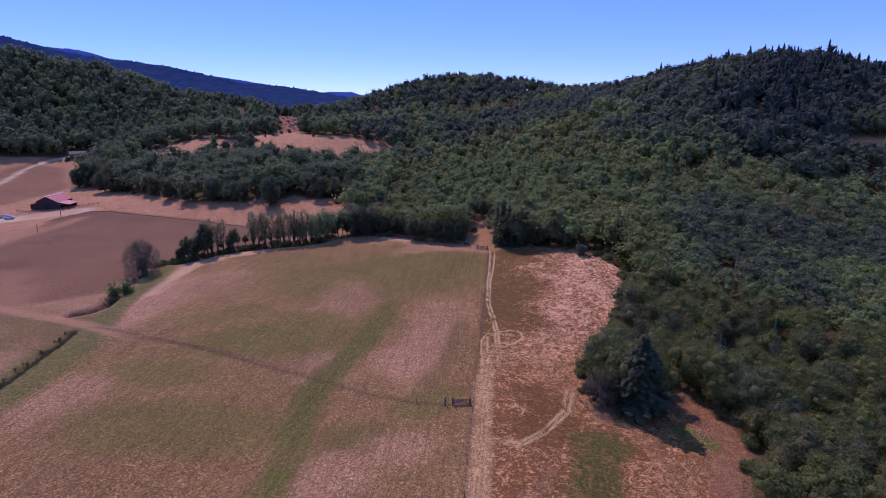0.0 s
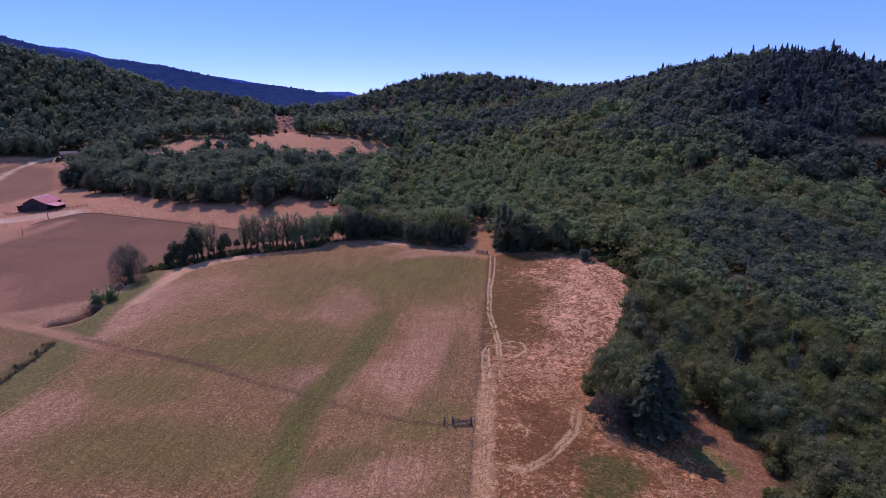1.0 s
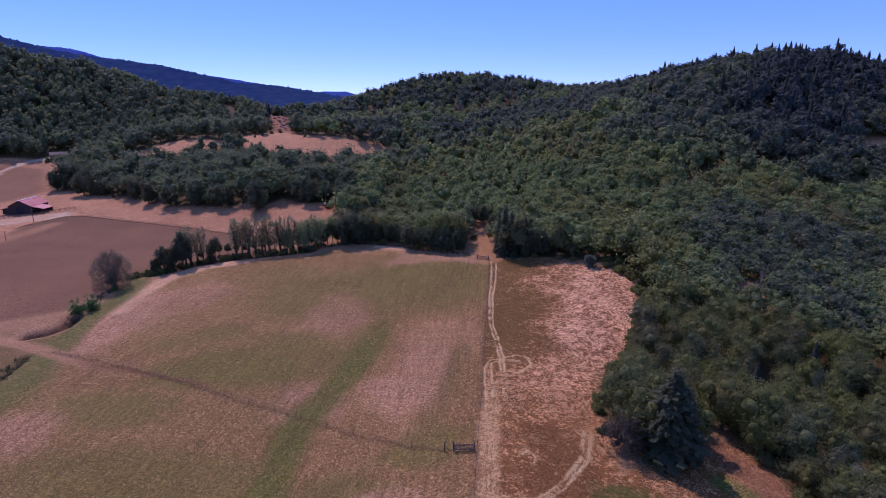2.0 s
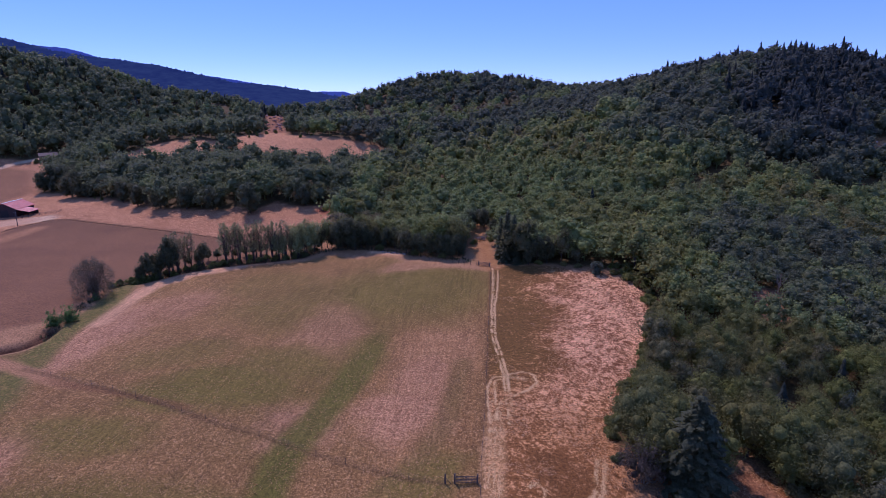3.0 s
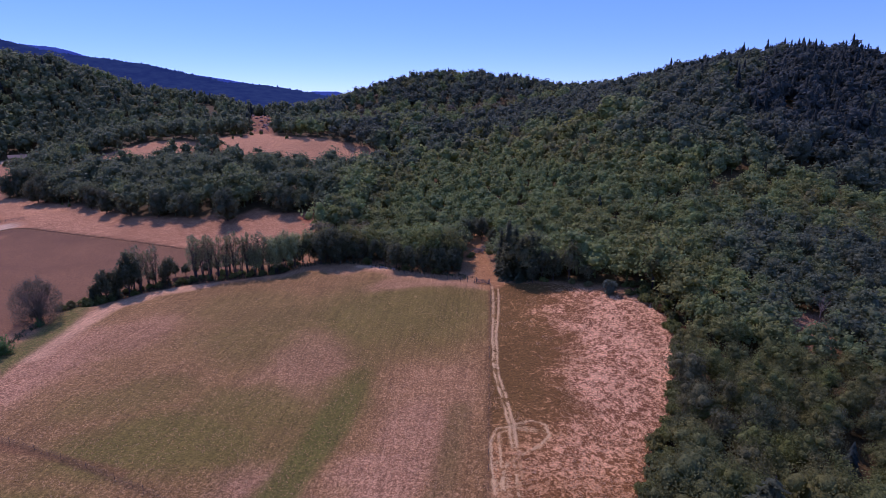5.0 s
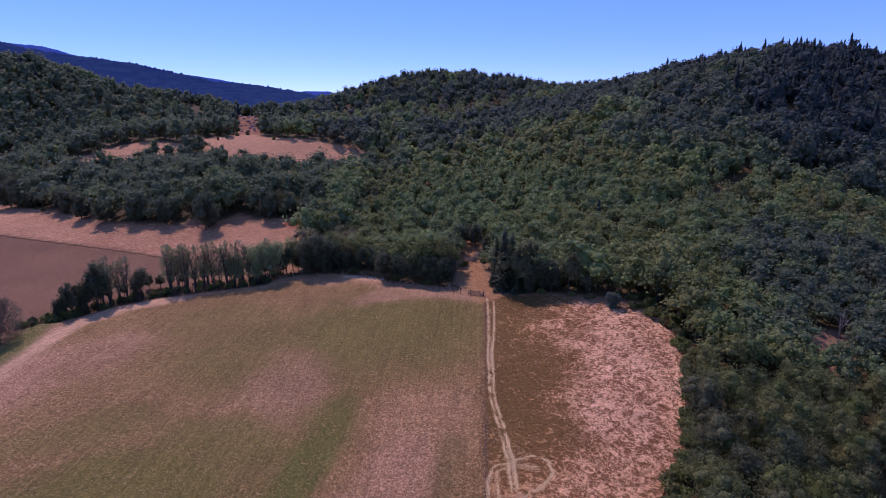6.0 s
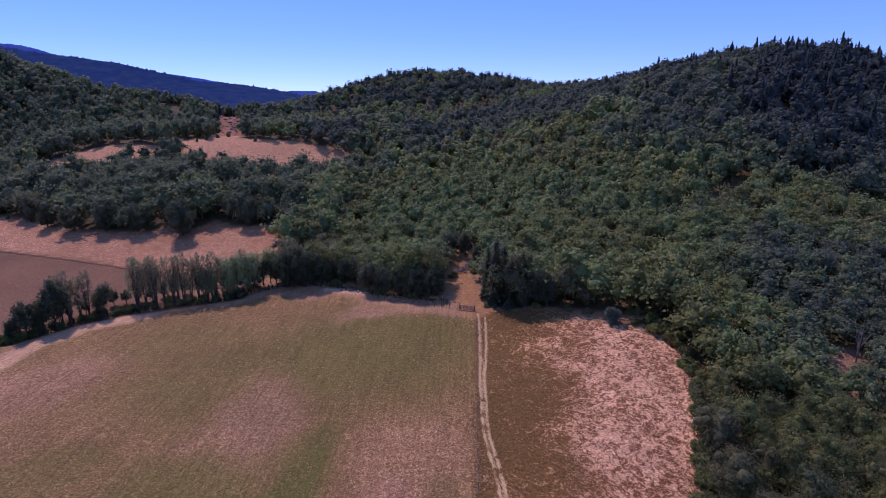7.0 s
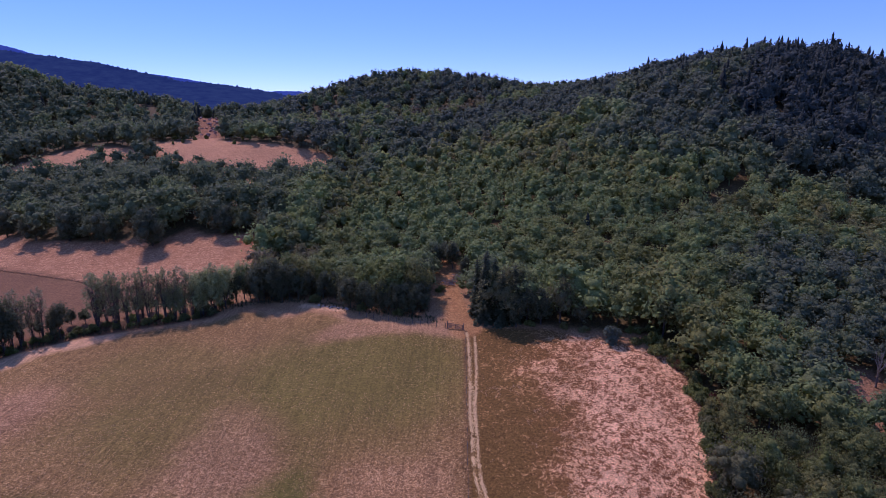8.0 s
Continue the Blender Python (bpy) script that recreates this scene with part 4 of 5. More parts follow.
    line = np.r_[line, np.c_[x, y][more] + r.uniform(-3, 3, (len(more), 2))]
    high = np.r_[high, tall[more] * r.uniform(0.85, 1.3, len(more))]
    x, y, tall = np.r_[x, line[:, 0]], np.r_[y, line[:, 1]], np.r_[tall, high]
    fir, tone = np.r_[fir, np.ones(len(line), bool)], np.r_[tone, r.uniform(0.1, 0.6, len(line))]
    return x, y, tall, fir, tone


def merged(name, material, variants, picks, x, y, tall, tone, r, label, wide=1.0):
    """Many trees of far woods in one mesh; variants have height 1."""
    verts, faces, tones, base = [], [], [], 0
    z = height(x, y)
    for k in range(len(x)):
        v, f = variants[picks[k]]
        a = r.uniform(0, 2 * np.pi)
        ca, sa = np.cos(a), np.sin(a)
        w = tall[k] * wide * r.uniform(0.85, 1.2)
        q = np.empty((len(v), 3), np.float32)
        q[:, 0] = (v[:, 0] * ca - v[:, 1] * sa) * w + x[k]
        q[:, 1] = (v[:, 0] * sa + v[:, 1] * ca) * w + y[k]
        q[:, 2] = v[:, 2] * tall[k] + z[k]
        verts.append(q)
        faces.append(f + base)
        tones.append(np.full(len(v), tone[k], np.float32))
        base += len(v)
    me = built(name, np.concatenate(verts), np.concatenate(faces), material, {"tone": np.concatenate(tones)}, smooth_faces=True)
    return tagged(new(name, me), label, "woods", kind="stuff")


def make_woods():
    r = np.random.default_rng(11)
    x, y, tall, fir, tone = wood_spots(r)
    reach = np.hypot(x - 10, y - 70) + np.where(y < 62, 500, 0)
    row, _ = line_distance(x, y, HEDGE)
    reach = np.where((y < 245) & (y > 150), np.minimum(reach, 40 + row * 8), reach)
    order = np.argsort(np.where(fir, reach + 1e4, reach))
    near = np.zeros(len(x), bool)
    near[order[:245]] = True

    # nearest trees, one by one
    shapes = []
    for k in range(7):
        rk = np.random.default_rng(100 + k)
        w, h = rk.uniform(0.78, 1.05), 10.0
        crown = lumps_crown(rk, w * h, 0.04 * h, h, 13, 138, 0.168, 3, 0.5, (0.26, 0.46), 0, 1.15, 0.52, (0.5, 1.42))
        trunk = limbs(rk, h, 0.17, 0.2 * h, w * h / 2, 4)
        shapes.append(thing_tree("oak_tree", crown, trunk, OAK_LEAF, BARK, "dense dark green oak standing at the edge of the hillside woods", "tree", "trees at the wood's edge"))
    spots = [[] for _ in shapes]
    for k in np.where(near)[0]:
        spots[r.integers(len(shapes))].append((x[k], y[k], tall[k] / 10.0, r.uniform(0, 6.28)))
    for root, places in zip(shapes, spots):
        place_copies(root, places, False, 0.14)

    # the rest of the woods, in stretches
    mid_v, far_v, fir_v = [], [], []
    for k in range(6):
        rk = np.random.default_rng(200 + k)
        v, f = joined([lumps_crown(rk, rk.uniform(0.78, 1.05), 0.0, 1.0, 8, 36, 0.034, 3, 0.46, (0.26, 0.46), 0, 1.05, 0.6, (0.55, 1.4)), tube([(0, 0, -0.08), (0, 0, 0.5)], [0.022, 0.012], 3)])
        mid_v.append((v, f))
        rk = np.random.default_rng(300 + k)
        v, f = joined([lumps_crown(rk, rk.uniform(0.8, 1.05), 0.0, 1.0, 6, 18, 0.051, 3, 0.50, (0.28, 0.48), 0, 1.0, 0.70, (0.62, 1.2)), tube([(0, 0, -0.08), (0, 0, 0.5)], [0.022, 0.012], 3)])
        far_v.append((v, f))
        fir_v.append(fir_far(np.random.default_rng(400 + k), 1.0, 0.40 + 0.035 * k, 10))
    rest = ~near & ~fir
    for name, mask, variants, label in (
        ("upper_slope_woods", rest & (x > -45) & ((y >= 265) & (y < 330) | (y < 58)), far_v, "thick young oak woodland high on the hillside"),
        ("slope_woods", rest & (y >= 58) & (y < 265) & (x > -45), mid_v, "thick young oak woodland on the near hillside"),
        ("knoll_woods", rest & (x <= -45) & (y < 400), mid_v, "dark oak woodland on a low knoll between dry fields"),
        ("hill_woods", rest & (y >= 330) & (x > -130) & ~((x <= -45) & (y < 400)), far_v, "mixed woodland covering the rounded hill"),
        ("valley_woods", rest & (x <= -130) & (y >= 400), far_v, "dark mixed woodland across the valley"),
    ):
        k = np.where(mask)[0]
        merged(name, OAK_LEAVES, variants, r.integers(0, 6, len(k)), x[k], y[k], tall[k], tone[k], r, label, 1.0 if x[k].max() < 0 else 1.12)
    k = np.where(fir)[0]
    merged("fir_woods", FIR_LEAVES, fir_v, r.integers(0, 6, len(k)), x[k], y[k], tall[k] * 0.98, np.clip(tone[k], 0, 1), r, "scattered dark firs rising over the woods and along the ridge")


make_woods()


# ---- hedgerow and single trees ----
def stems(r, tall, count, spread, base_r, twigs=5):
    """Several upright stems from one stool, with short rising side branches."""
    pieces = []
    for k in range(count):
        a = 2 * np.pi * (k + r.uniform(-0.3, 0.3)) / count
        out = np.array([np.cos(a), np.sin(a), 0]) * spread * r.uniform(0.4, 1.0)
        h = tall * r.uniform(0.82, 1.0)
        zs = np.array([0.0, 0.3, 0.65, 1.0])
        line = out * (0.08 + 0.92 * zs[:, None] ** 1.3) + np.c_[zs * 0, zs * 0, zs * h - 0.4 * (zs == 0)] + r.normal(0, 0.12, (4, 3)) * (zs[:, None] > 0)
        pieces.append(tube(line, base_r * np.array([1.0, 0.75, 0.45, 0.1]), 5))
        for _ in range(twigs):
            z = r.uniform(0.35, 0.9)
            p = np.array([np.interp(z, zs, line[:, c]) for c in range(3)])
            b = r.uniform(0, 6.28)
            q = p + np.array([np.cos(b), np.sin(b), 1.1]) * tall * r.uniform(0.07, 0.14)
            pieces.append(tube([p, (p + q) / 2 + r.normal(0, 0.06, 3), q], base_r * np.array([0.35, 0.2, 0.05]), 4))
    return joined(pieces)


def thin_crown(r, tall, width, low, tufts, leaves, size):
    """Loose upright foliage with gaps: small tufts along the stems."""
    pieces = []
    for _ in range(tufts):
        z = r.uniform(low, 1.0)
        rad = width / 2 * np.sqrt(r.uniform(0.05, 1)) * (1.05 - 0.55 * max(0, (z - 0.6) / 0.4))
        a = r.uniform(0, 6.28)
        c = np.array([np.cos(a) * rad, np.sin(a) * rad, z * tall])
        d = r.normal(size=(leaves, 3))
        d /= np.linalg.norm(d, axis=1)[:, None]
        p = c + d * np.array([0.55, 0.55, 0.95]) * r.uniform(0.3, 1.0, (leaves, 1)) * width * 0.17
        pieces.append(leaf_sheets(p, d + (0, 0, 0.3), size, r, 4, 1.0))
    return joined(pieces)


def make_hedgerow():
    r = np.random.default_rng(21)
    tall_label = "tall slender poplar with thin grey-green leaves in the hedgerow"
    kinds = []
    for k in range(4):
        rk = np.random.default_rng(500 + k)
        kinds.append(thing_tree("poplar_tree", thin_crown(rk, 14.0, 4.6, 0.26, 130, 13, 0.15), stems(rk, 13.6, 6, 2.0, 0.11, 16), PALE_LEAF, BARK, tall_label, "tree", "hedgerow trees"))
    spots = [(-102.6, 204.0, 1.05), (-101.0, 206.2, 0.8), (-103.8, 202.8, 0.95), (-99.6, 207.6, 0.92), (-89.4, 213.2, 1.02), (-87.6, 214.6, 0.9), (-85.2, 214.2, 1.06), (-82.6, 215.0, 0.98), (-80.4, 216.0, 1.05),
             (-77.9, 216.9, 1.0), (-75.9, 217.4, 0.92), (-74.0, 217.8, 1.0), (-71.6, 218.2, 0.96), (-69.4, 218.6, 1.02), (-67.4, 219.3, 0.86), (-64.8, 220.0, 0.9), (-62.0, 221.6, 0.94)]
    spots += [(px + r.uniform(-1.2, 1.2), py + r.uniform(1.6, 3.2), s * r.uniform(0.7, 0.95)) for px, py, s in spots[2::2]]
    by_kind = [[] for _ in kinds]
    for k, (px, py, s) in enumerate(spots):
        by_kind[k % 4].append((px - 1.2, py + 2.0, s * r.uniform(0.95, 1.06), r.uniform(0, 6.28)))
    for root, places in zip(kinds, by_kind):
        place_copies(root, places, False)

    dark = []
    for k in range(3):
        rk = np.random.default_rng(520 + k)
        dark.append(thing_tree("hedge_oak", lumps_crown(rk, (6.6, 5.0, 5.6)[k], 0.2, 9.4, 18, 150, 0.16, 3, 0.38, (0.2, 0.4), 0, 1.1, 0.6, (0.5, 1.4)), limbs(rk, 8.6, 0.16, 1.6, 2.4), DARK_LEAF, BARK, "dark green bushy tree in the hedgerow", "tree", "hedgerow trees"))
    place_copies(dark[0], [(-96.8, 209.8, 1.12, 0.4), (-106.8, 199.6, 1.1, 2.0), (-51.0, 228.4, 1.15, 5.9), (-47.8, 227.6, 1.42, 3.0), (-43.5, 227.2, 1.25, 5.0)], False, 0.22)
    place_copies(dark[1], [(-104.6, 201.8, 1.7, 1.0), (-108.8, 197.0, 1.25, 4.0), (-110.8, 195.2, 0.75, 3.0)], False)
    place_copies(dark[2], [(-52.0, 226.0, 1.35, 1.1), (19.4, 200.4, 1.15, 2.0), (16.6, 199.4, 0.9, 3.4), (22.6, 199.4, 1.1, 4.9)], False)
    # a close wall of dark trees down to the field's rim, and the end of the lane
    rim = [(-58.6, 227.6), (-55.0, 229.0), (-48.5, 227.2), (-44.8, 225.2), (-41.6, 226.6), (-37.4, 227.0), (-34.0, 225.6), (-30.6, 224.6), (-27.6, 222.6), (-25.0, 219.4),
           (-22.0, 217.0), (-19.4, 215.6), (-16.4, 214.4), (-13.6, 213.2), (-10.8, 211.8), (-8.2, 211.2), (-5.8, 212.6), (-5.4, 217.2), (-5.6, 222.6), (-4.4, 228.6)]
    place_copies(dark[0], [(px + r.normal(0, 0.4), py + r.normal(0, 0.5), r.uniform(0.78, 1.0), r.uniform(0, 6.28)) for px, py in rim[::2]], True, 0.18)
    place_copies(dark[2], [(px + r.normal(0, 0.4), py + r.normal(0, 0.5), r.uniform(0.78, 1.05), r.uniform(0, 6.28)) for px, py in rim[1::2] + [(3.6, 239.0), (-0.4, 240.5), (1.6, 244.5), (7.6, 231.0)]], True, 0.18)
    # low dark growth behind the poplars
    back = along([(-108, 199.6), (-102, 207.0), (-95, 213.2), (-80, 220.2), (-66, 224.4), (-60, 227.6)], 3.4)
    place_copies(dark[1], [(px - 0.8 + r.normal(0, 0.6), py + 2.6 + r.normal(0, 0.8), r.uniform(0.45, 0.72), r.uniform(0, 6.28)) for px, py in back], True, 0.2)
    rk = np.random.default_rng(535)
    fresh = thing_tree("hedge_maple", lumps_crown(rk, 5.8, 0.6, 11.0, 15, 150, 0.15, 3, 0.4, (0.2, 0.42), 0, 1.1, 0.5, (0.5, 1.5)), limbs(rk, 10.0, 0.14, 1.8, 2.2), FRESH_LEAF, BARK, "fresh green upright tree in the hedgerow beside the poplars", "tree", "hedgerow trees")
    place_copies(fresh, [(-66.4, 221.2, 1.15, 0.0), (-63.4, 222.0, 1.2, 1.4), (-60.4, 223.8, 1.15, 2.7), (-70.6, 220.0, 0.95, 3.9), (-57.0, 229.6, 1.1, 5.0), (-74.0, 220.6, 0.9, 0.7), (-68.4, 223.6, 1.1, 1.9), (-64.6, 225.0, 1.15, 4.4), (-61.2, 227.4, 1.05, 5.6), (-45.4, 233.0, 0.98, 0.9), (-41.2, 234.2, 0.94, 2.1), (-37.4, 233.2, 0.98, 3.3), (-43.0, 238.0, 0.9, 4.2)], False, 0.15)
    rk = np.random.default_rng(540)
    bush = thing_tree("hedge_bush", lumps_crown(rk, 4.6, -1.2, 3.0, 15, 75, 0.21, 3, 0.34, (0.16, 0.36)), limbs(rk, 2.4, 0.06, 0.4, 1.2, 3, 4), OAK_LEAF, BARK, "low dark green bush under the hedgerow trees", "bush", "hedgerow bushes")
    place_copies(bush, [(-112.5, 193.2, 1.1, 0.0), (-110.2, 195.0, 1.25, 1.2), (-114.6, 190.2, 0.8, 2.2), (-103.6, 202.4, 0.8, 3.0), (-92.6, 212.6, 0.6, 0.5), (-99.4, 208.4, 0.7, 4.0),
                        (-86.0, 215.4, 0.55, 1.9), (-78.8, 218.2, 0.6, 2.7), (-115.5, 187.6, 0.7, 4.4), (-108.4, 197.6, 0.9, 0.8), (-94.6, 211.0, 0.6, 1.3), (-82.8, 216.4, 0.5, 3.3), (-74.6, 218.8, 0.6, 0.6), (-67.2, 220.2, 0.65, 2.0), (-63.4, 222.0, 0.75, 4.8), (-70.4, 219.8, 0.8, 5.1), (-36.0, 224.5, 0.9, 1.0), (-22.0, 216.6, 0.9, 2.5), (-12.0, 212.0, 0.8, 3.6)], False)
    under = along([(-111, 194.2), (-104, 202.8), (-95, 210.6), (-80, 216.6), (-65, 220.6), (-56, 225.8)], 3.1)
    place_copies(bush, [(px - 1.2 + r.normal(0, 0.5), py + 2.0 + r.normal(0, 0.9), r.uniform(0.3, 0.85), r.uniform(0, 6.28)) for px, py in under], True, 0.2)

    # round loose tree and the green bush by the ditch
    rk = np.random.default_rng(550)
    willow = thing_tree("willow_tree", joined([thin_crown(rk, 9.5, 9.6, 0.06, 620, 18, 0.12), lumps_crown(rk, 4.6, -0.8, 5.6, 8, 90, 0.14, 3, 0.4, (0.2, 0.4), 0, 1.1, 0.5, (0.5, 1.5))]), stems(rk, 8.6, 12, 3.6, 0.15, 22), DEAD_LEAF, PALE_BARK,
                        "round half-dead willow with thin grey-brown leaves beside a ditch", "tree")
    planted(willow, -116.2, 180.0, 1.16, 0.4)
    rk = np.random.default_rng(551)
    green = thing_tree("willow_bush", joined([lumps_crown(rk, 4.4, -1.4, 3.2, 9, 90, 0.16, 3, 0.5, (0.2, 0.4), 0, 1.1, 0.6, (0.5, 1.5)), thin_crown(rk, 4.6, 4.4, 0.15, 46, 14, 0.15)]), limbs(rk, 3.2, 0.07, 0.5, 1.5, 4, 4), GREEN_LEAF, BARK, "bright green leafy bush on the bank of the ditch", "bush", "ditch bushes")
    place_copies(green, [(-112.9, 158.0, 0.98, 0.0), (-110.4, 160.6, 1.05, 1.9), (-113.6, 176.4, 0.55, 1.0)], False)


GREEN_LEAF = leaf_material("green_willow_leaf", [(0.10, 0.175, 0.05), (0.125, 0.20, 0.06)], True)
FRESH_LEAF = leaf_material("fresh_maple_leaf", [(0.30, 0.32, 0.125), (0.33, 0.34, 0.14)], True)
GREY_LEAF = leaf_material("grey_bush_leaf", [(0.105, 0.090, 0.066), (0.12, 0.10, 0.072)], True)
make_hedgerow()


def make_edge_trees():
    """Firs, bushes and single trees that stand out at the wood's edge."""
    r = np.random.default_rng(66)
    rk = np.random.default_rng(600)
    fir = thing_tree("fir_tree", fir_crown(rk, 16.0, 9.4, 30, 19, 0.13, 7), tube([(0, 0, -0.5), (0, 0, 8), (0, 0, 15.8)], [0.3, 0.18, 0.03], 7), FIR_LEAF, BARK,
                     "tall dark blue-green fir at the edge of the dry field", "tree", "firs at the wood's edge")
    rk = np.random.default_rng(601)
    fir2 = thing_tree("fir_tree", fir_crown(rk, 16.0, 5.0, 30, 12, 0.03, 7), tube([(0, 0, -0.5), (0, 0, 8), (0, 0, 15.8)], [0.3, 0.18, 0.03], 7), FIR_LEAF, BARK,
                      "narrow dark fir beside the lane through the trees", "tree", "firs at the wood's edge")
    place_copies(fir, [(29.3, 101.6, 1.12, 0.5), (33.8, 107.0, 0.72, 2.0), (26.5, 108.5, 0.66, 4.0)], False)
    place_copies(fir2, [(9.6, 204.6, 1.14, 0.0), (12.2, 206.2, 1.0, 1.0), (8.0, 207.8, 0.98, 2.0), (10.6, 209.2, 1.08, 3.1), (14.4, 205.0, 0.8, 4.4), (13.4, 201.6, 0.86, 5.2), (16.6, 202.6, 0.95, 0.6)], False)
    rk = np.random.default_rng(602)
    oak = thing_tree("oak_tree", lumps_crown(rk, 10.0, 0.2, 10.8, 15, 240, 0.15, 3, 0.55, (0.25, 0.45), 0, 1.1, 0.66, (0.55, 1.4)), limbs(rk, 9.5, 0.2, 2.0, 4.0), OAK_LEAF, BARK, "broad dark oak with foliage down to the dry grass", "tree", "trees at the wood's edge")
    place_copies(oak, [(24.6, 112.5, 1.22, 0.2), (30.5, 121.5, 0.95, 1.4), (34.8, 113.0, 0.85, 2.8), (37.0, 136.0, 0.85, 3.9), (25.4, 107.0, 1.12, 4.4), (34.6, 107.0, 0.9, 5.0), (31.0, 112.5, 1.05, 0.9), (43.0, 111.0, 1.1, 1.9), (47.5, 108.0, 1.1, 3.0), (50.0, 101.5, 1.0, 4.0), (46.0, 104.0, 0.8, 5.1)], False)
    rk = np.random.default_rng(603)
    grey = thing_tree("grey_bush", joined([thin_crown(rk, 5.6, 6.0, 0.12, 130, 18, 0.11), lumps_crown(rk, 5.0, -0.6, 5.2, 9, 130, 0.12, 3, 0.4, (0.24, 0.44), 0, 1.1, 0.6, (0.5, 1.4))]), stems(rk, 4.8, 6, 2.0, 0.08, 8), GREY_LEAF, PALE_BARK,
                      "rounded greyish purple bush in front of the dark fir", "bush")
    planted(grey, 22.4, 103.4, 1.3, 0.0)
    rk = np.random.default_rng(604)
    shrub = thing_tree("edge_shrub", lumps_crown(rk, 3.4, -0.9, 2.2, 8, 80, 0.19, 3, 0.58), limbs(rk, 1.8, 0.05, 0.3, 0.9, 3, 4), OAK_LEAF, BARK, "low shrub growing out of the dry grass at the wood's edge", "bush", "edge shrubs")
    spots = [(41.0, 186.8, 0.9), (43.6, 182.2, 1.3), (46.0, 178.6, 1.1), (47.2, 172.5, 1.0), (46.8, 168.0, 0.9), (45.6, 160.5, 0.9), (43.0, 154.0, 0.8), (40.4, 148.2, 0.9), (38.2, 143.0, 0.8),
             (31.2, 131.4, 0.8), (25.0, 122.0, 0.9), (20.6, 116.0, 0.8), (20.0, 108.6, 0.8), (26.5, 100.0, 0.6), (46.0, 101.0, 1.2), (46.5, 92.0, 1.3), (42.6, 84.0, 1.3), (39.5, 112.0, 1.2), (14.5, 202.0, 0.9),
             (20.0, 199.5, 0.8), (27.5, 196.5, 0.9), (31.5, 194.0, 0.8), (-0.5, 224.5, 0.9), (5.6, 226.0, 0.9)]
    border = along(WOODS[9:18], 1.7)
    spots += [(px + 0.5 + r.normal(0, 0.7), py + r.normal(0, 0.5), r.uniform(0.7, 1.35)) for px, py in border]
    place_copies(shrub, [(px, py, s, k * 1.3) for k, (px, py, s) in enumerate(spots)], False)
    rk = np.random.default_rng(605)
    pale = thing_tree("sage_bush", lumps_crown(rk, 4.6, -1.4, 4.2, 10, 120, 0.2, 3, 0.58), limbs(rk, 3.6, 0.06, 0.4, 1.2, 4, 4), GREEN_GREY, BARK, "round pale blue-green bush at the corner of the straw field", "bush")
    planted(pale, 36.0, 188.4, 1.0, 0.0)
    rk = np.random.default_rng(611)
    hoary = thing_tree("hoary_bush", lumps_crown(rk, 4.4, -0.6, 5.6, 10, 130, 0.12, 3, 0.5, (0.24, 0.44), 0, 1.1, 0.6, (0.55, 1.4)), stems(rk, 4.8, 5, 1.4, 0.06, 8), HOARY_LEAF, PALE_BARK, "pale grey-leaved bush rising out of the dark oaks", "bush", "pale bushes")
    place_copies(hoary, [(56.3, 98.6, 1.15, 0.0), (54.4, 93.0, 1.1, 1.5), (58.8, 101.5, 0.9, 2.8), (53.0, 112.0, 0.9, 4.0), (62.0, 88.0, 1.0, 5.0), (66.0, 121.0, 1.1, 0.7), (60.5, 133.0, 0.9, 2.0)], False)
    rk = np.random.default_rng(606)
    slim = thing_tree("ash_tree", lumps_crown(rk, 8.0, 4.2, 11.5, 12, 110, 0.28), stems(rk, 9.0, 3, 1.2, 0.16, 4), OAK_LEAF, BARK, "dark leafy tree on bare forked trunks by the straw field", "tree")
    planted(slim, 47.0, 187.6, 1.0, 0.0)
    rk = np.random.default_rng(607)
    snag = new("dead_tree")
    part("trunk", built("trunk", *joined([limbs(rk, 12.0, 0.2, 4.0, 2.6, 7, 5), stems(rk, 9.5, 2, 1.0, 0.1, 12)]), PALE_BARK, smooth_faces=True), snag)
    tagged(snag, "bare grey dead tree standing among green oaks", "tree", "dead trees")
    place_copies(snag, [(58.5, 207.5, 1.0, 0.0), (78.6, 166.5, 0.85, 1.0)], False)
    rk = np.random.default_rng(608)
    red = thing_tree("withered_bush", thin_crown(rk, 5.0, 4.0, 0.1, 60, 13, 0.2), stems(rk, 4.4, 5, 1.3, 0.06, 8), RUST_LEAF, BARK, "withered rust-red bush at the wood's edge", "bush", "withered bushes")
    place_copies(red, [(-66.0, 284.0, 1.15, 0.0), (-63.5, 281.5, 0.9, 2.0), (47.0, 166.0, 0.42, 1.0), (45.4, 176.5, 0.4, 3.0)], False)
    rk = np.random.default_rng(609)
    lone = thing_tree("oak_tree", lumps_crown(rk, 10.4, -1.6, 11.4, 15, 170, 0.19, 3, 0.5, (0.24, 0.44), 0, 1.0, 0.75), limbs(rk, 9.8, 0.26, 2.2, 4.0), DARK_LEAF, BARK, "round dark oak standing free on the dry slope", "tree", "oaks on the slope")
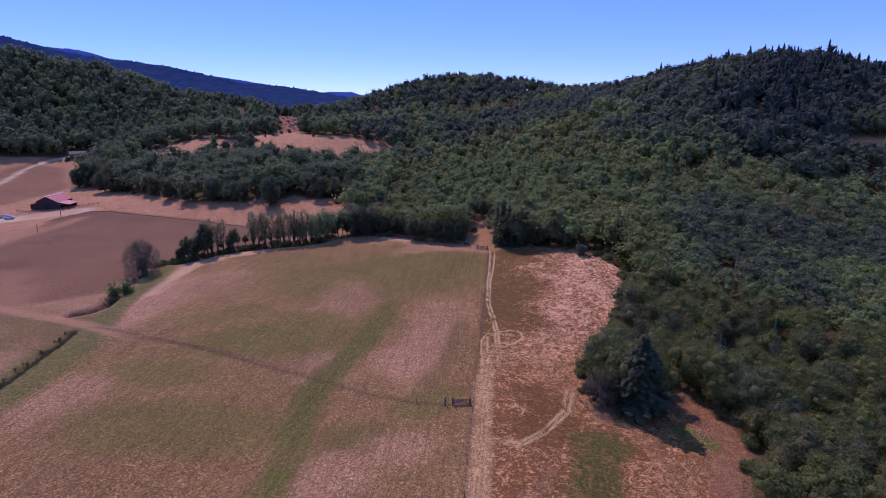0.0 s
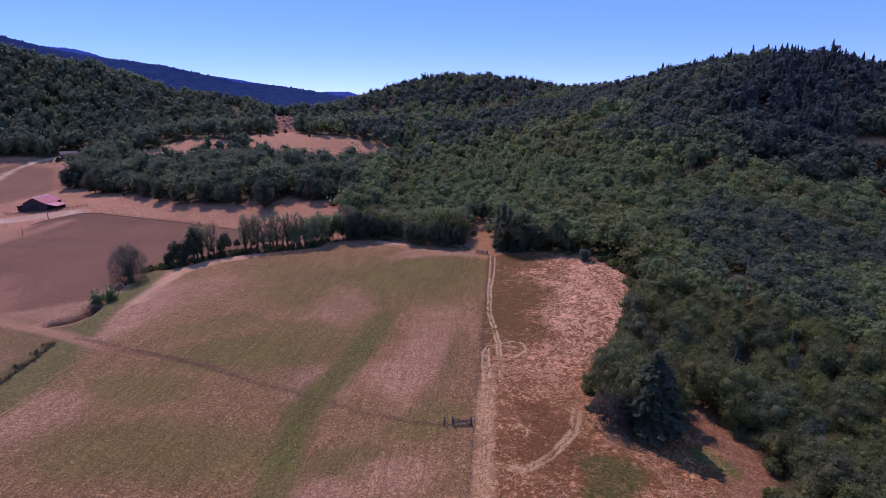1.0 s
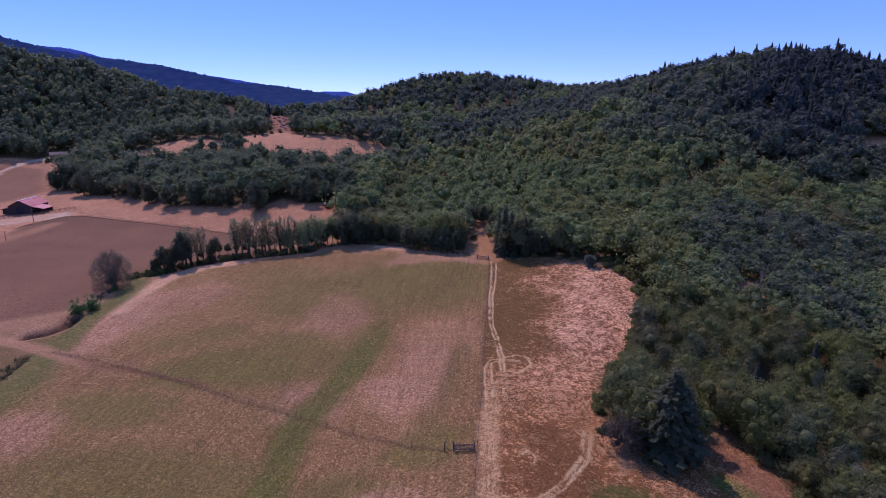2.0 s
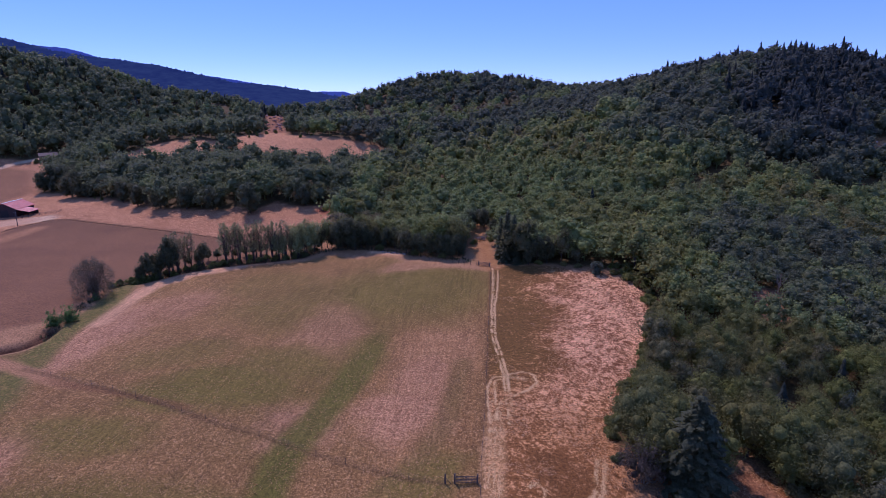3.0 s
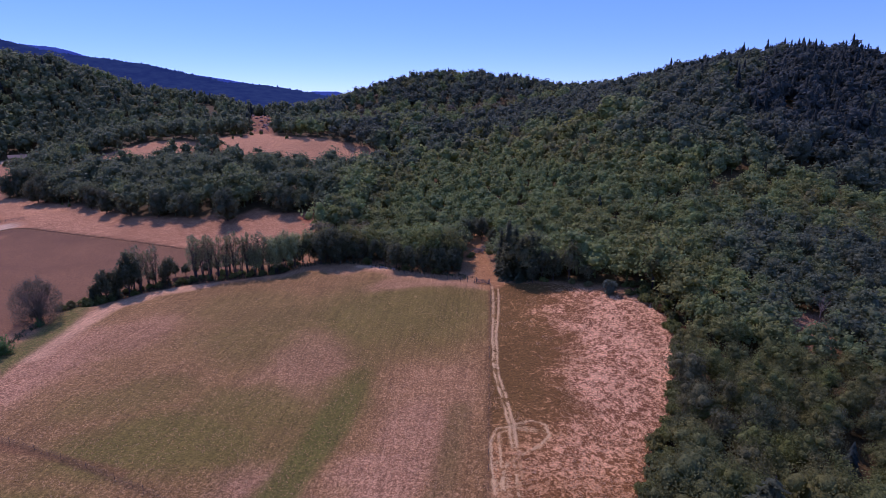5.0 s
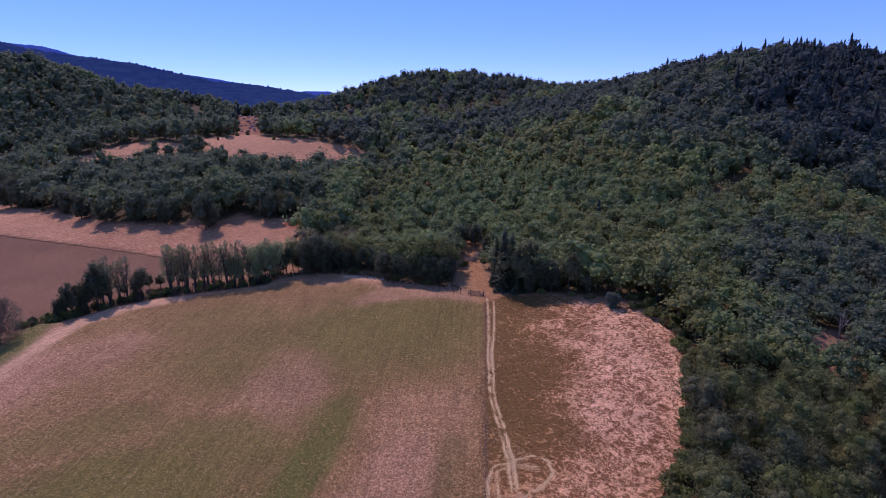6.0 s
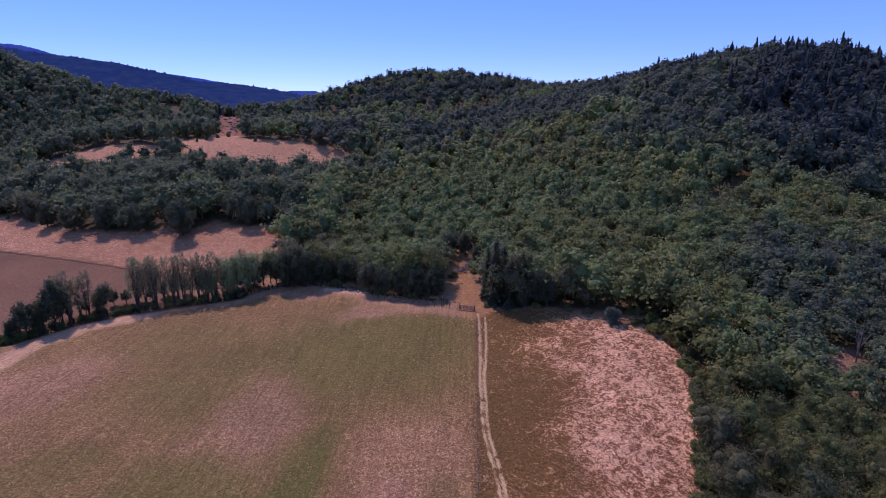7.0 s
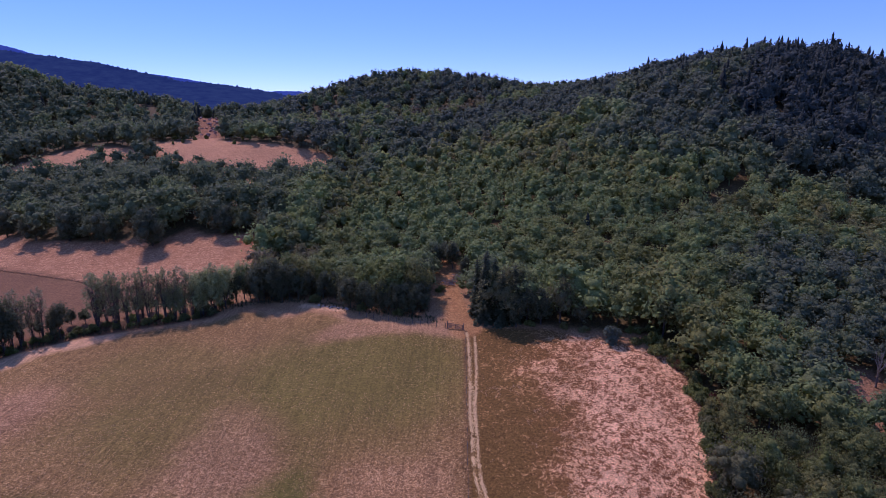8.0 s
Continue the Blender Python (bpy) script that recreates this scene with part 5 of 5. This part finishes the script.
    place_copies(lone, [(-104.0, 277.0, 1.42, 0.0), (-124.0, 282.0, 1.1, 1.1), (-138.0, 284.5, 1.15, 2.1), (-80.0, 285.5, 1.1, 5.2), (-221.5, 328.5, 1.2, 0.7), (-214.0, 326.0, 0.9, 1.7),
                        (-168.0, 295.0, 1.15, 2.2), (-182.0, 305.5, 1.1, 3.1), (-254.5, 346.5, 1.2, 0.2), (-248.0, 346.0, 1.0, 2.4), (-152.5, 288.0, 1.1, 4.4), (-250.0, 349.5, 1.4, 3.3), (-244.0, 350.5, 1.45, 1.3), (-241.0, 355.0, 1.3, 0.3), (-227.0, 331.0, 1.35, 4.9), (-222.5, 333.0, 1.4, 2.6), (-216.0, 336.0, 1.3, 5.6), (-262.0, 372.0, 1.3, 0.9), (-268.0, 386.0, 1.3, 4.1)], False)
    rk = np.random.default_rng(610)
    spot = thing_tree("clearing_bush", lumps_crown(rk, 4.0, -1.0, 2.6, 7, 70, 0.24, 3), limbs(rk, 2.0, 0.06, 0.3, 1.0, 3, 4), OAK_LEAF, BARK, "small dark bush on a bare dry clearing", "bush", "bushes in the clearing")
    place_copies(spot, [(-125.0, 445.5, 0.9, 0.0), (-118.0, 448.0, 0.5, 1.0), (-161.0, 452.0, 1.0, 2.0), (-157.0, 462.0, 1.1, 3.0), (-152.0, 470.0, 1.2, 4.0), (-165.0, 447.0, 0.8, 5.0), (-200.0, 316.0, 0.7, 1.0), (-208.0, 322.0, 0.5, 2.0), (-310.0, 416.0, 1.3, 0.4), (-303.0, 416.5, 1.1, 3.0), (-297.5, 417.5, 1.5, 1.8), (-176.0, 476.0, 1.3, 0.3), (-172.0, 482.0, 1.5, 1.5), (-180.0, 487.0, 1.4, 2.5), (-168.0, 473.0, 1.0, 3.7), (-184.0, 494.0, 1.3, 4.9)], False)


HOARY_LEAF = leaf_material("hoary_leaf", [(0.26, 0.27, 0.16), (0.30, 0.30, 0.18)], True)
GREEN_GREY = leaf_material("sage_leaf", [(0.16, 0.185, 0.12), (0.18, 0.20, 0.13)], True)
RUST_LEAF = leaf_material("rust_leaf", [(0.15, 0.05, 0.035), (0.18, 0.06, 0.04)], True)
make_edge_trees()


def make_reeds():
    """Rank weeds in and along the ditch."""
    r = np.random.default_rng(77)
    p = np.concatenate([along(DITCH, 0.22), along([(-111.0, 152.0), (-112.4, 157.0), (-115.0, 176.0)], 0.35)])
    p = p + r.normal(0, 0.75, p.shape)
    z = height(p[:, 0], p[:, 1])
    n = len(p)
    base = np.c_[p, z]
    pieces = []
    for _ in range(7):
        a, h = r.uniform(0, 6.28, n), r.uniform(0.35, 1.0, n)
        side = np.c_[np.cos(a), np.sin(a), 0 * a] * 0.10
        off = np.c_[r.normal(0, 0.18, (n, 2)), 0 * a]
        top = base + off + np.c_[r.normal(0, 0.25, (n, 2)), h]
        v = np.stack([base + off - side, base + off + side, top], 1).reshape(-1, 3)
        k = np.arange(n) * 3
        pieces.append((v, np.stack([k, k + 1, k + 2], 1)))
    v, f = joined(pieces)
    tagged(new("ditch_weeds", built("ditch_weeds", v, f, WEED)), "dark green weeds growing along the ditch", "weeds", kind="stuff")


def make_bank(line, name, label, material, seed, wide, lo, hi):
    """A narrow line of weeds along a field's edge."""
    r = np.random.default_rng(seed)
    p = along(line, 0.16)
    p = p + r.normal(0, wide, p.shape)
    n = len(p)
    base = np.c_[p, height(p[:, 0], p[:, 1]) - 0.05]
    pieces = []
    for _ in range(4):
        a = r.uniform(0, 6.28, n)
        side = np.c_[np.cos(a), np.sin(a), 0 * a] * 0.10
        top = base + np.c_[r.normal(0, 0.2, (n, 2)), r.uniform(lo, hi, n)]
        v = np.stack([base - side, base + side, top], 1).reshape(-1, 3)
        k = np.arange(n) * 3
        pieces.append((v, np.stack([k, k + 1, k + 2], 1)))
    v, f = joined(pieces)
    tagged(new(name, built(name, v, f, material)), label, "weeds", kind="stuff")


DRY_WEED = leaf_material("dry_weed", [(0.15, 0.094, 0.06), (0.18, 0.115, 0.072)], True)
WEED = leaf_material("ditch_weed", [(0.07, 0.085, 0.04), (0.10, 0.10, 0.05)], True)
make_bank([(-211, 258), (-210, 268), (-203, 280), (-193, 279), (-168, 268.5), (-137, 257), (-116, 249), (-97, 241), (-84, 235)], "bank_weeds", "dark dry weeds along the edge of the brown field", DRY_WEED, 78, 0.35, 0.1, 0.38)
make_bank([(-115, 187), (-111.5, 194.5), (-103.4, 205), (-92, 212.6), (-78, 217.4), (-66, 221.2), (-54, 226.4), (-39, 225.8), (-24, 217), (-9, 210.8), (-1, 206.5)], "hedge_weeds", "dark undergrowth along the foot of the hedgerow", WEED, 79, 0.9, 0.25, 1.15)
make_bank(CROSS, "fence_weeds", "dark dry weeds along the low fence across the field", DRY_WEED, 80, 0.16, 0.03, 0.12)
make_reeds()


# ---- fences and gates ----
def make_fence(points, step, tall, label, wires=(0.45, 0.8, 1.12), thick=1.0):
    root = tagged(new("wire_fence"), label, "fence", "wire fences")
    rk = np.random.default_rng(len(points))
    post = built("post", *tube([(0, 0, -0.4), (0, 0, tall * 0.5), (0.02, 0, tall), (0.02, 0, tall + 0.02)], np.array([0.075, 0.07, 0.065, 0.01]) * thick, 7), POST_WOOD, smooth_faces=True)
    places = along(points, step)
    for px, py in places:
        part("post", post, root, at=pose(px, py, level(px, py), rk.normal(0, 2.5), rk.normal(0, 2.5), rk.uniform(0, 360)))
    fine = along(points, step / 2)
    z = height(fine[:, 0], fine[:, 1])
    for h in wires:
        part("wire", built("wire", *tube(np.c_[fine, z + h], np.full(len(fine), 0.006), 3), POST_WOOD), root, "rusty fence wire")
    return root


def make_gate(a, b, label, rails=5, tall=1.25):
    """A field gate between two posts."""
    root = tagged(new("field_gate"), label, "gate", "field gates")
    ax, ay = a
    bx, by = b
    wide = math.hypot(bx - ax, by - ay)
    turn = math.degrees(math.atan2(by - ay, bx - ax))
    root.matrix_basis = pose(ax, ay, level((ax + bx) / 2, (ay + by) / 2), 0, 0, turn)
    post = built("post", *tube([(0, 0, -0.5), (0, 0, 1.0), (0, 0, tall + 0.45), (0, 0, tall + 0.48)], [0.13, 0.125, 0.12, 0.02], 9), POST_WOOD, smooth_faces=True)
    for px in (0.0, wide):
        part("gate_post", post, root, "stout dark wooden gate post", at=pose(px, 0, 0))
    rail = box_mesh("rail", (0.16, -0.025, -0.055), (wide - 0.16, 0.025, 0.055), POST_WOOD, 0.01)
    for k in range(rails):
        part("rail", rail, root, at=pose(0, 0, 0.18 + k * (tall - 0.2) / (rails - 1)))
    stile = box_mesh("stile", (-0.05, -0.035, 0.08), (0.05, 0.035, tall + 0.05), POST_WOOD, 0.01)
    for px in (0.2, wide / 2, wide - 0.2):
        part("stile", stile, root, at=pose(px, 0.012, 0))
    for x0, x1 in ((0.2, wide / 2), (wide - 0.2, wide / 2)):
        long = math.hypot(x1 - x0, tall - 0.3)
        brace = box_mesh("brace", (0, -0.02, -0.045), (long, 0.02, 0.045), POST_WOOD, 0.01)
        part("brace", brace, root, at=pose(x0, -0.05, 0.18) @ Matrix.Rotation(-math.atan2(tall - 0.3, x1 - x0), 4, "Y"))
    return root


make_fence(FENCE[1:], 4.0, 1.25, "long wire fence on wooden posts between mown field and straw strip", thick=0.6)
make_fence([(-9.4, 101.7)] + CROSS[2:], 6.0, 1.15, "low wire fence on thin posts running across the mown field", (0.4, 0.75, 1.05), 0.42)
make_gate((-7.8, 101.55), (-4.2, 101.5), "weathered wooden field gate with cross braces in the fence")
make_gate((0.2, 202.6), (4.0, 200.9), "dark wooden field gate at the lane through the trees")
make_fence([(-0.3, 202.9), (-4.3, 204.2), (-9.2, 206.6), (-16.0, 209.4), (-24.0, 214.0)], 2.2, 1.3, "short wire fence along the field end under the trees")
corner = new("fence_post")
part("post", built("post", *tube([(0, 0, -0.5), (0, 0, 1.0), (0, 0, 1.75), (0, 0, 1.78)], [0.12, 0.115, 0.11, 0.02], 9), POST_WOOD, smooth_faces=True), corner)
part("brace", built("brace", *tube([(0, 0, 1.1), (0.9, 0.0, 0.0)], [0.05, 0.05], 6), POST_WOOD, smooth_faces=True), corner)
tagged(corner, "stout weathered corner post with a diagonal brace", "post")
corner.matrix_basis = pose(-9.3, 101.6, level(-9.3, 101.6))


# ---- farm buildings ----
def gable_mesh(name, wide, long, eave, ridge, material):
    """Walls of a gabled house without its roof, as one shell with 0.2 m thick eaves line."""
    bm = bmesh.new()
    prof = [(-wide / 2, -0.3), (wide / 2, -0.3), (wide / 2, eave), (0, ridge), (-wide / 2, eave)]
    front = [bm.verts.new((px, 0, pz)) for px, pz in prof]
    back = [bm.verts.new((px, long, pz)) for px, pz in prof]
    bm.faces.new(front)
    bm.faces.new(back[::-1])
    for k in range(5):
        j = (k + 1) % 5
        bm.faces.new((front[j], front[k], back[k], back[j]))
    bmesh.ops.recalc_face_normals(bm, faces=bm.faces[:])
    return from_bm(name, bm, material)


def slab(name, p, q, long, thick, material, over=0.5):
    """A roof slope from the eave p to the ridge q (x, z), running along y, with ribs every 0.9 m."""
    bm = bmesh.new()
    (px, pz), (qx, qz) = p, q
    d = Vector((qx - px, 0, qz - pz)).normalized()
    n = Vector((-d.z, 0, d.x))
    if n.z < 0:
        n = -n
    a, b = Vector((px, 0, pz)) - d * 0.6, Vector((qx, 0, qz))
    def plate(y0, y1, lo, hi):
        vs = [bm.verts.new(v + n * h + Vector((0, y, 0))) for h in (lo, hi) for y in (y0, y1) for v in (a, b)]
        for f in ((0, 1, 3, 2), (4, 6, 7, 5), (0, 4, 5, 1), (2, 3, 7, 6), (0, 2, 6, 4), (1, 5, 7, 3)):
            bm.faces.new([vs[k] for k in f])
    plate(-over, long + over, 0.0, thick)
    y = -over + 0.3
    while y < long + over:
        plate(y, y + 0.09, thick + 0.001, thick + 0.06)
        y += 0.9
    bmesh.ops.recalc_face_normals(bm, faces=bm.faces[:])
    return from_bm(name, bm, material)


def make_barn():
    root = tagged(new("barn"), "dark wooden barn with red sheet roofs and an open lean-to", "barn")
    root.matrix_basis = pose(-233.0, 289.6, level(-232, 295), 0, 0, 6) @ Matrix.Diagonal((0.88, 0.88, 0.88, 1))
    part("wall", gable_mesh("wall", 12.6, 16.0, 4.6, 7.8, BARN_WOOD), root, "dark weathered barn boards")
    part("roof", slab("roof", (-6.3, 4.6), (0, 7.8), 16.0, 0.14, RED_ROOF), root, "red ribbed sheet roof")
    part("roof", slab("roof", (6.3, 4.6), (0, 7.8), 16.0, 0.14, RED_ROOF), root, "red ribbed sheet roof")
    part("ridge_cap", box_mesh("ridge_cap", (-0.35, -0.55, 7.86), (0.35, 16.55, 8.02), WHITE_TRIM, 0.04), root, "pale metal ridge cap")
    part("lean_to_roof", slab("lean_to_roof", (13.0, 2.9), (6.32, 4.3), 9.0, 0.12, RED_ROOF), root, "red lean-to roof")
    for px in (9.6, 12.7):
        for py in (0.2, 4.4, 8.6):
            part("lean_to_post", box_mesh("lean_to_post", (px - 0.12, py - 0.12, -0.3), (px + 0.12, py + 0.12, 2.9 + (12.7 - px) * 0.2), BARN_WOOD, 0.015), root)
    part("lean_to_wall", box_mesh("lean_to_wall", (6.34, 8.7, -0.3), (12.9, 8.85, 2.9), BARN_WOOD), root)
    # dark panel on the wall stands for the shade inside the open doorway
    part("barn_door", box_mesh("barn_door", (-2.2, -0.12, 0.0), (2.2, -0.02, 3.9), UNLIT_INSIDE, 0.02), root, "wide dark panel for the unlit doorway")
    for px in (-2.34, 2.2):
        part("door_frame", box_mesh("door_frame", (px, -0.16, 0), (px + 0.14, -0.004, 4.0), BARN_WOOD, 0.01), root)
    part("side_shed", box_mesh("side_shed", (-10.6, 1.0, -0.3), (-6.34, 9.0, 2.7), BARN_WOOD, 0.03), root)
    part("side_shed_roof", slab("side_shed_roof", (-10.9, 2.6), (-6.34, 3.5), 8.4, 0.1, SHINGLE), root, "dull brown side shed roof")
    # paddock rails in front
    pad = tagged(new("paddock_fence"), "dark wooden rail fence round the barnyard", "fence")
    line = along([(-246, 284), (-240, 281), (-231, 281), (-222, 286), (-215, 293), (-208, 296)], 2.4)
    for k, (px, py) in enumerate(line):
        part("post", PAD_POST, pad, at=pose(px, py, level(px, py)))
        if k + 1 < len(line):
            qx, qy = line[k + 1]
            for h in (0.5, 0.95, 1.3):
                part("rail", built("rail", *tube([(px, py, level(px, py) + h), (qx, qy, level(qx, qy) + h)], [0.06, 0.06], 5), POST_WOOD), pad)


PAD_POST = built("post", *tube([(0, 0, -0.4), (0, 0, 0.8), (0, 0, 1.5), (0, 0, 1.52)], [0.09, 0.085, 0.08, 0.02], 7), POST_WOOD, smooth_faces=True)
make_barn()


def make_house():
    root = tagged(new("house"), "low brown house with tan shingle roofs among the trees", "house")
    root.matrix_basis = pose(-303.5, 428.5, level(-308, 425) + 0.1, 0, 0, 130) @ Matrix.Diagonal((0.85, 0.85, 0.8, 1))
    part("wall", gable_mesh("wall", 8.5, 13.0, 3.0, 5.4, HOUSE_WALL), root)
    part("roof", slab("roof", (-4.25, 3.0), (0, 5.4), 13.0, 0.16, SHINGLE), root, "tan shingle roof slope")
    part("roof", slab("roof", (4.25, 3.0), (0, 5.4), 13.0, 0.16, SHINGLE), root, "tan shingle roof slope")
    part("chimney", box_mesh("chimney", (0.6, 4.0, 4.5), (1.4, 4.8, 6.6), HOUSE_WALL, 0.03), root)
    for py in (2.0, 6.0, 10.0):
        win = part("window", box_mesh("window", (-4.30, py, 1.0), (-4.255, py + 1.3, 2.2), GLASS), root)
        part("frame", box_mesh("frame", (-4.33, py - 0.1, 0.88), (-4.302, py + 1.4, 0.99), WHITE_TRIM), win)
    part("porch_roof", slab("porch_roof", (-7.2, 2.5), (-4.4, 3.1), 6.0, 0.12, SHINGLE), root, "porch roof")
    for py in (0.3, 3.0, 5.7):
        part("porch_post", box_mesh("porch_post", (-7.2, py - 0.08, -0.4), (-7.04, py + 0.08, 2.5), WHITE_TRIM), root)


make_house()


def make_poles():
    pole = new("utility_pole")
    part("pole", built("pole", *tube([(0, 0, -1), (0, 0, 5), (0, 0, 9.6), (0, 0, 9.65)], [0.24, 0.21, 0.17, 0.02], 8), POST_WOOD, smooth_faces=True), pole)
    part("cross_arm", box_mesh("cross_arm", (-1.1, -0.06, 8.8), (1.1, 0.06, 8.95), POST_WOOD, 0.01), pole)
    for px in (-1.0, 0.35, 1.0):
        part("insulator", built("insulator", *tube([(px, 0, 8.95), (px, 0, 9.02), (px, 0, 9.15)], [0.03, 0.06, 0.03], 6), WHITE_TRIM), pole)
    tagged(pole, "brown wooden utility pole with a cross arm on the dry slope", "pole", "utility poles")
    place_copies(pole, [(-225.0, 392.0, 1.0, 0.8), (-220.8, 393.6, 1.0, 0.8), (-211.5, 270.5, 0.72, 0.3), (-198.5, 237.8, 0.45, 0.3)], False)
    mast = new("power_pole")
    for px in (-2.2, 2.2):
        part("pole", built("pole", *tube([(px, 0, -1), (px, 0, 9), (px, 0, 17)], [0.2, 0.17, 0.12], 8), POST_WOOD, smooth_faces=True), mast)
    part("cross_arm", box_mesh("cross_arm", (-4.2, -0.1, 14.6), (4.2, 0.1, 14.85), POST_WOOD, 0.02), mast)
    tagged(mast, "two-legged wooden power line pole on the far ridge", "pole")
    mast.matrix_basis = pose(-171.0, 581.0, level(-171, 581) - 2.0, 0, 0, 15)


make_poles()


def make_car(x, y, turn, label):
    root = tagged(new("parked_car"), label, "car", "parked cars")
    root.matrix_basis = pose(x, y, level(x, y) + 0.02, 0, 0, turn)
    bm = bmesh.new()
    prof = [(-2.2, 0.35), (-2.25, 0.85), (-1.25, 1.0), (-0.7, 1.55), (1.3, 1.6), (2.05, 1.05), (2.2, 0.95), (2.2, 0.35)]
    sides = [[bm.verts.new((px, s * (0.9 if pz < 1.1 else 0.72), pz)) for px, pz in prof] for s in (-1, 1)]
    bm.faces.new(sides[0])
    bm.faces.new(sides[1][::-1])
    for k in range(len(prof)):
        j = (k + 1) % len(prof)
        bm.faces.new((sides[0][j], sides[0][k], sides[1][k], sides[1][j]))
    bmesh.ops.recalc_face_normals(bm, faces=bm.faces[:])
    bmesh.ops.bevel(bm, geom=bm.edges[:], offset=0.06, segments=2, affect="EDGES")
    part("body", from_bm("body", bm, WHITE_PAINT), root)
    for s in (-1, 1):
        part("side_window", box_mesh("side_window", (-0.7, s * 0.80 - 0.02, 1.1), (1.25, s * 0.80 + 0.02, 1.45), GLASS, 0.01), root)
    part("windscreen", box_mesh("windscreen", (0, -0.66, 0), (0.74, 0.66, 0.03), GLASS, 0.005, m=Matrix.Translation((-1.28, 0, 1.03)) @ Matrix.Rotation(-0.79, 4, "Y")), root)
    wheel = bmesh.new()
    bmesh.ops.create_cone(wheel, cap_ends=True, segments=16, radius1=0.34, radius2=0.34, depth=0.24)
    bmesh.ops.bevel(wheel, geom=wheel.edges[:], offset=0.03, segments=1, affect="EDGES")
    wheel = from_bm("wheel", wheel, TYRE)
    for px in (-1.4, 1.35):
        for s in (-1, 1):
            part("wheel", wheel, root, at=Matrix.Translation((px, s * 0.82, 0.34)) @ Matrix.Rotation(math.pi / 2, 4, "X"))


make_car(-236.0, 267.0, 20, "white car parked on the gravel drive")
make_car(-241.5, 270.5, 35, "pale car parked beside the gravel drive")


# ---- stones, brush and logs ----
def stone_mesh(rk):
    v = ICO_V * rk.uniform(0.75, 1.2, (12, 1)) * (1.0, 0.75, 0.55)
    return built("stone", v, ICO_F, ROCK)


def make_stones():
    rk = np.random.default_rng(700)
    shapes = [stone_mesh(rk) for _ in range(4)]
    spots = []
    for k in range(16):
        t = k / 15
        spots.append((-35 + 9.5 * t + rk.normal(0, 0.3), 222.0 - 4.2 * t + rk.normal(0, 0.3), rk.uniform(0.3, 0.6)))
    for k in range(12):
        spots.append((rk.uniform(212, 240), rk.uniform(308, 322), rk.uniform(0.5, 1.3)))
    ledge = [built("boulder", ICO_V * rk.uniform(0.7, 1.2, (12, 1)) * (1.0, 0.8, 0.7), ICO_F, RED_ROCK) for _ in range(3)]
    for k in range(34):
        t = rk.uniform()
        px, py, s = -163 - 26 * t + rk.uniform(-8, 8), 512 + 68 * t, rk.uniform(0.9, 2.2)
        ob = new("boulder", ledge[k % 3])
        ob.matrix_basis = pose(px, py, level(px, py) + 0.15 * s, 0, 0, rk.uniform(0, 360)) @ Matrix.Diagonal((s, s, s, 1))
        tagged(ob, "reddish boulder on the bare cut bank", "boulder", "boulders on the cut")
    for k, (px, py, s) in enumerate(spots):
        ob = new("stone", shapes[k % 4])
        ob.matrix_basis = pose(px, py, level(px, py) + 0.2 * s, 0, 0, rk.uniform(0, 360)) @ Matrix.Diagonal((s, s, s, 1))
        tagged(ob, "pale stone lying on the bare ground", "stone", "stones")


def make_brush(x, y, wide, count, material, label):
    rk = np.random.default_rng(int(abs(x * 7 + y)))
    pieces = []
    z = level(x, y)
    for _ in range(count):
        a, el = rk.uniform(0, 6.28), rk.uniform(-0.2, 0.6)
        c = np.array([rk.normal(0, wide / 3), rk.normal(0, wide / 3), 0.0])
        c[2] = max(0.05, 1.0 - np.hypot(c[0], c[1]) / wide * 1.2) * rk.uniform(0.1, 1.0)
        d = np.array([np.cos(a) * np.cos(el), np.sin(a) * np.cos(el), np.sin(el)]) * rk.uniform(0.5, 1.6)
        pieces.append(tube([c - d, c + rk.normal(0, 0.1, 3), c + d], np.array([0.06, 0.05, 0.015]) * rk.uniform(0.5, 1.4), 4))
    root = new("brush_pile", built("brush_pile", *joined(pieces), material))
    root.matrix_basis = pose(x, y, z + 0.15)
    tagged(root, label, "brush pile", "brush piles")


make_stones()
make_brush(2.6, 228.5, 3.4, 90, LOG_WOOD, "tangled pile of grey dead branches closing the lane")
make_brush(4.8, 231.5, 2.6, 60, LOG_WOOD, "heap of bare grey branches under the trees")
make_brush(-69.6, 278.6, 2.2, 120, BARN_WOOD, "dark reddish brush heap on the dry slope")
for k, (px, py, turn, long) in enumerate(((222, 313, 20, 7), (226, 315, 5, 6), (231, 312, -10, 8), (218, 317, 35, 5))):
    log = new("felled_log", built("felled_log", *tube([(-long / 2, 0, 0.3), (0, 0, 0.32), (long / 2, 0, 0.3), (long / 2 + 0.02, 0, 0.3)], [0.32, 0.3, 0.26, 0.02], 9), LOG_WOOD if k % 2 else ROCK, smooth_faces=True))
    log.matrix_basis = pose(px, py, level(px, py), 0, 0, turn)
    tagged(log, "pale felled log on bare reddish ground", "log", "felled logs")
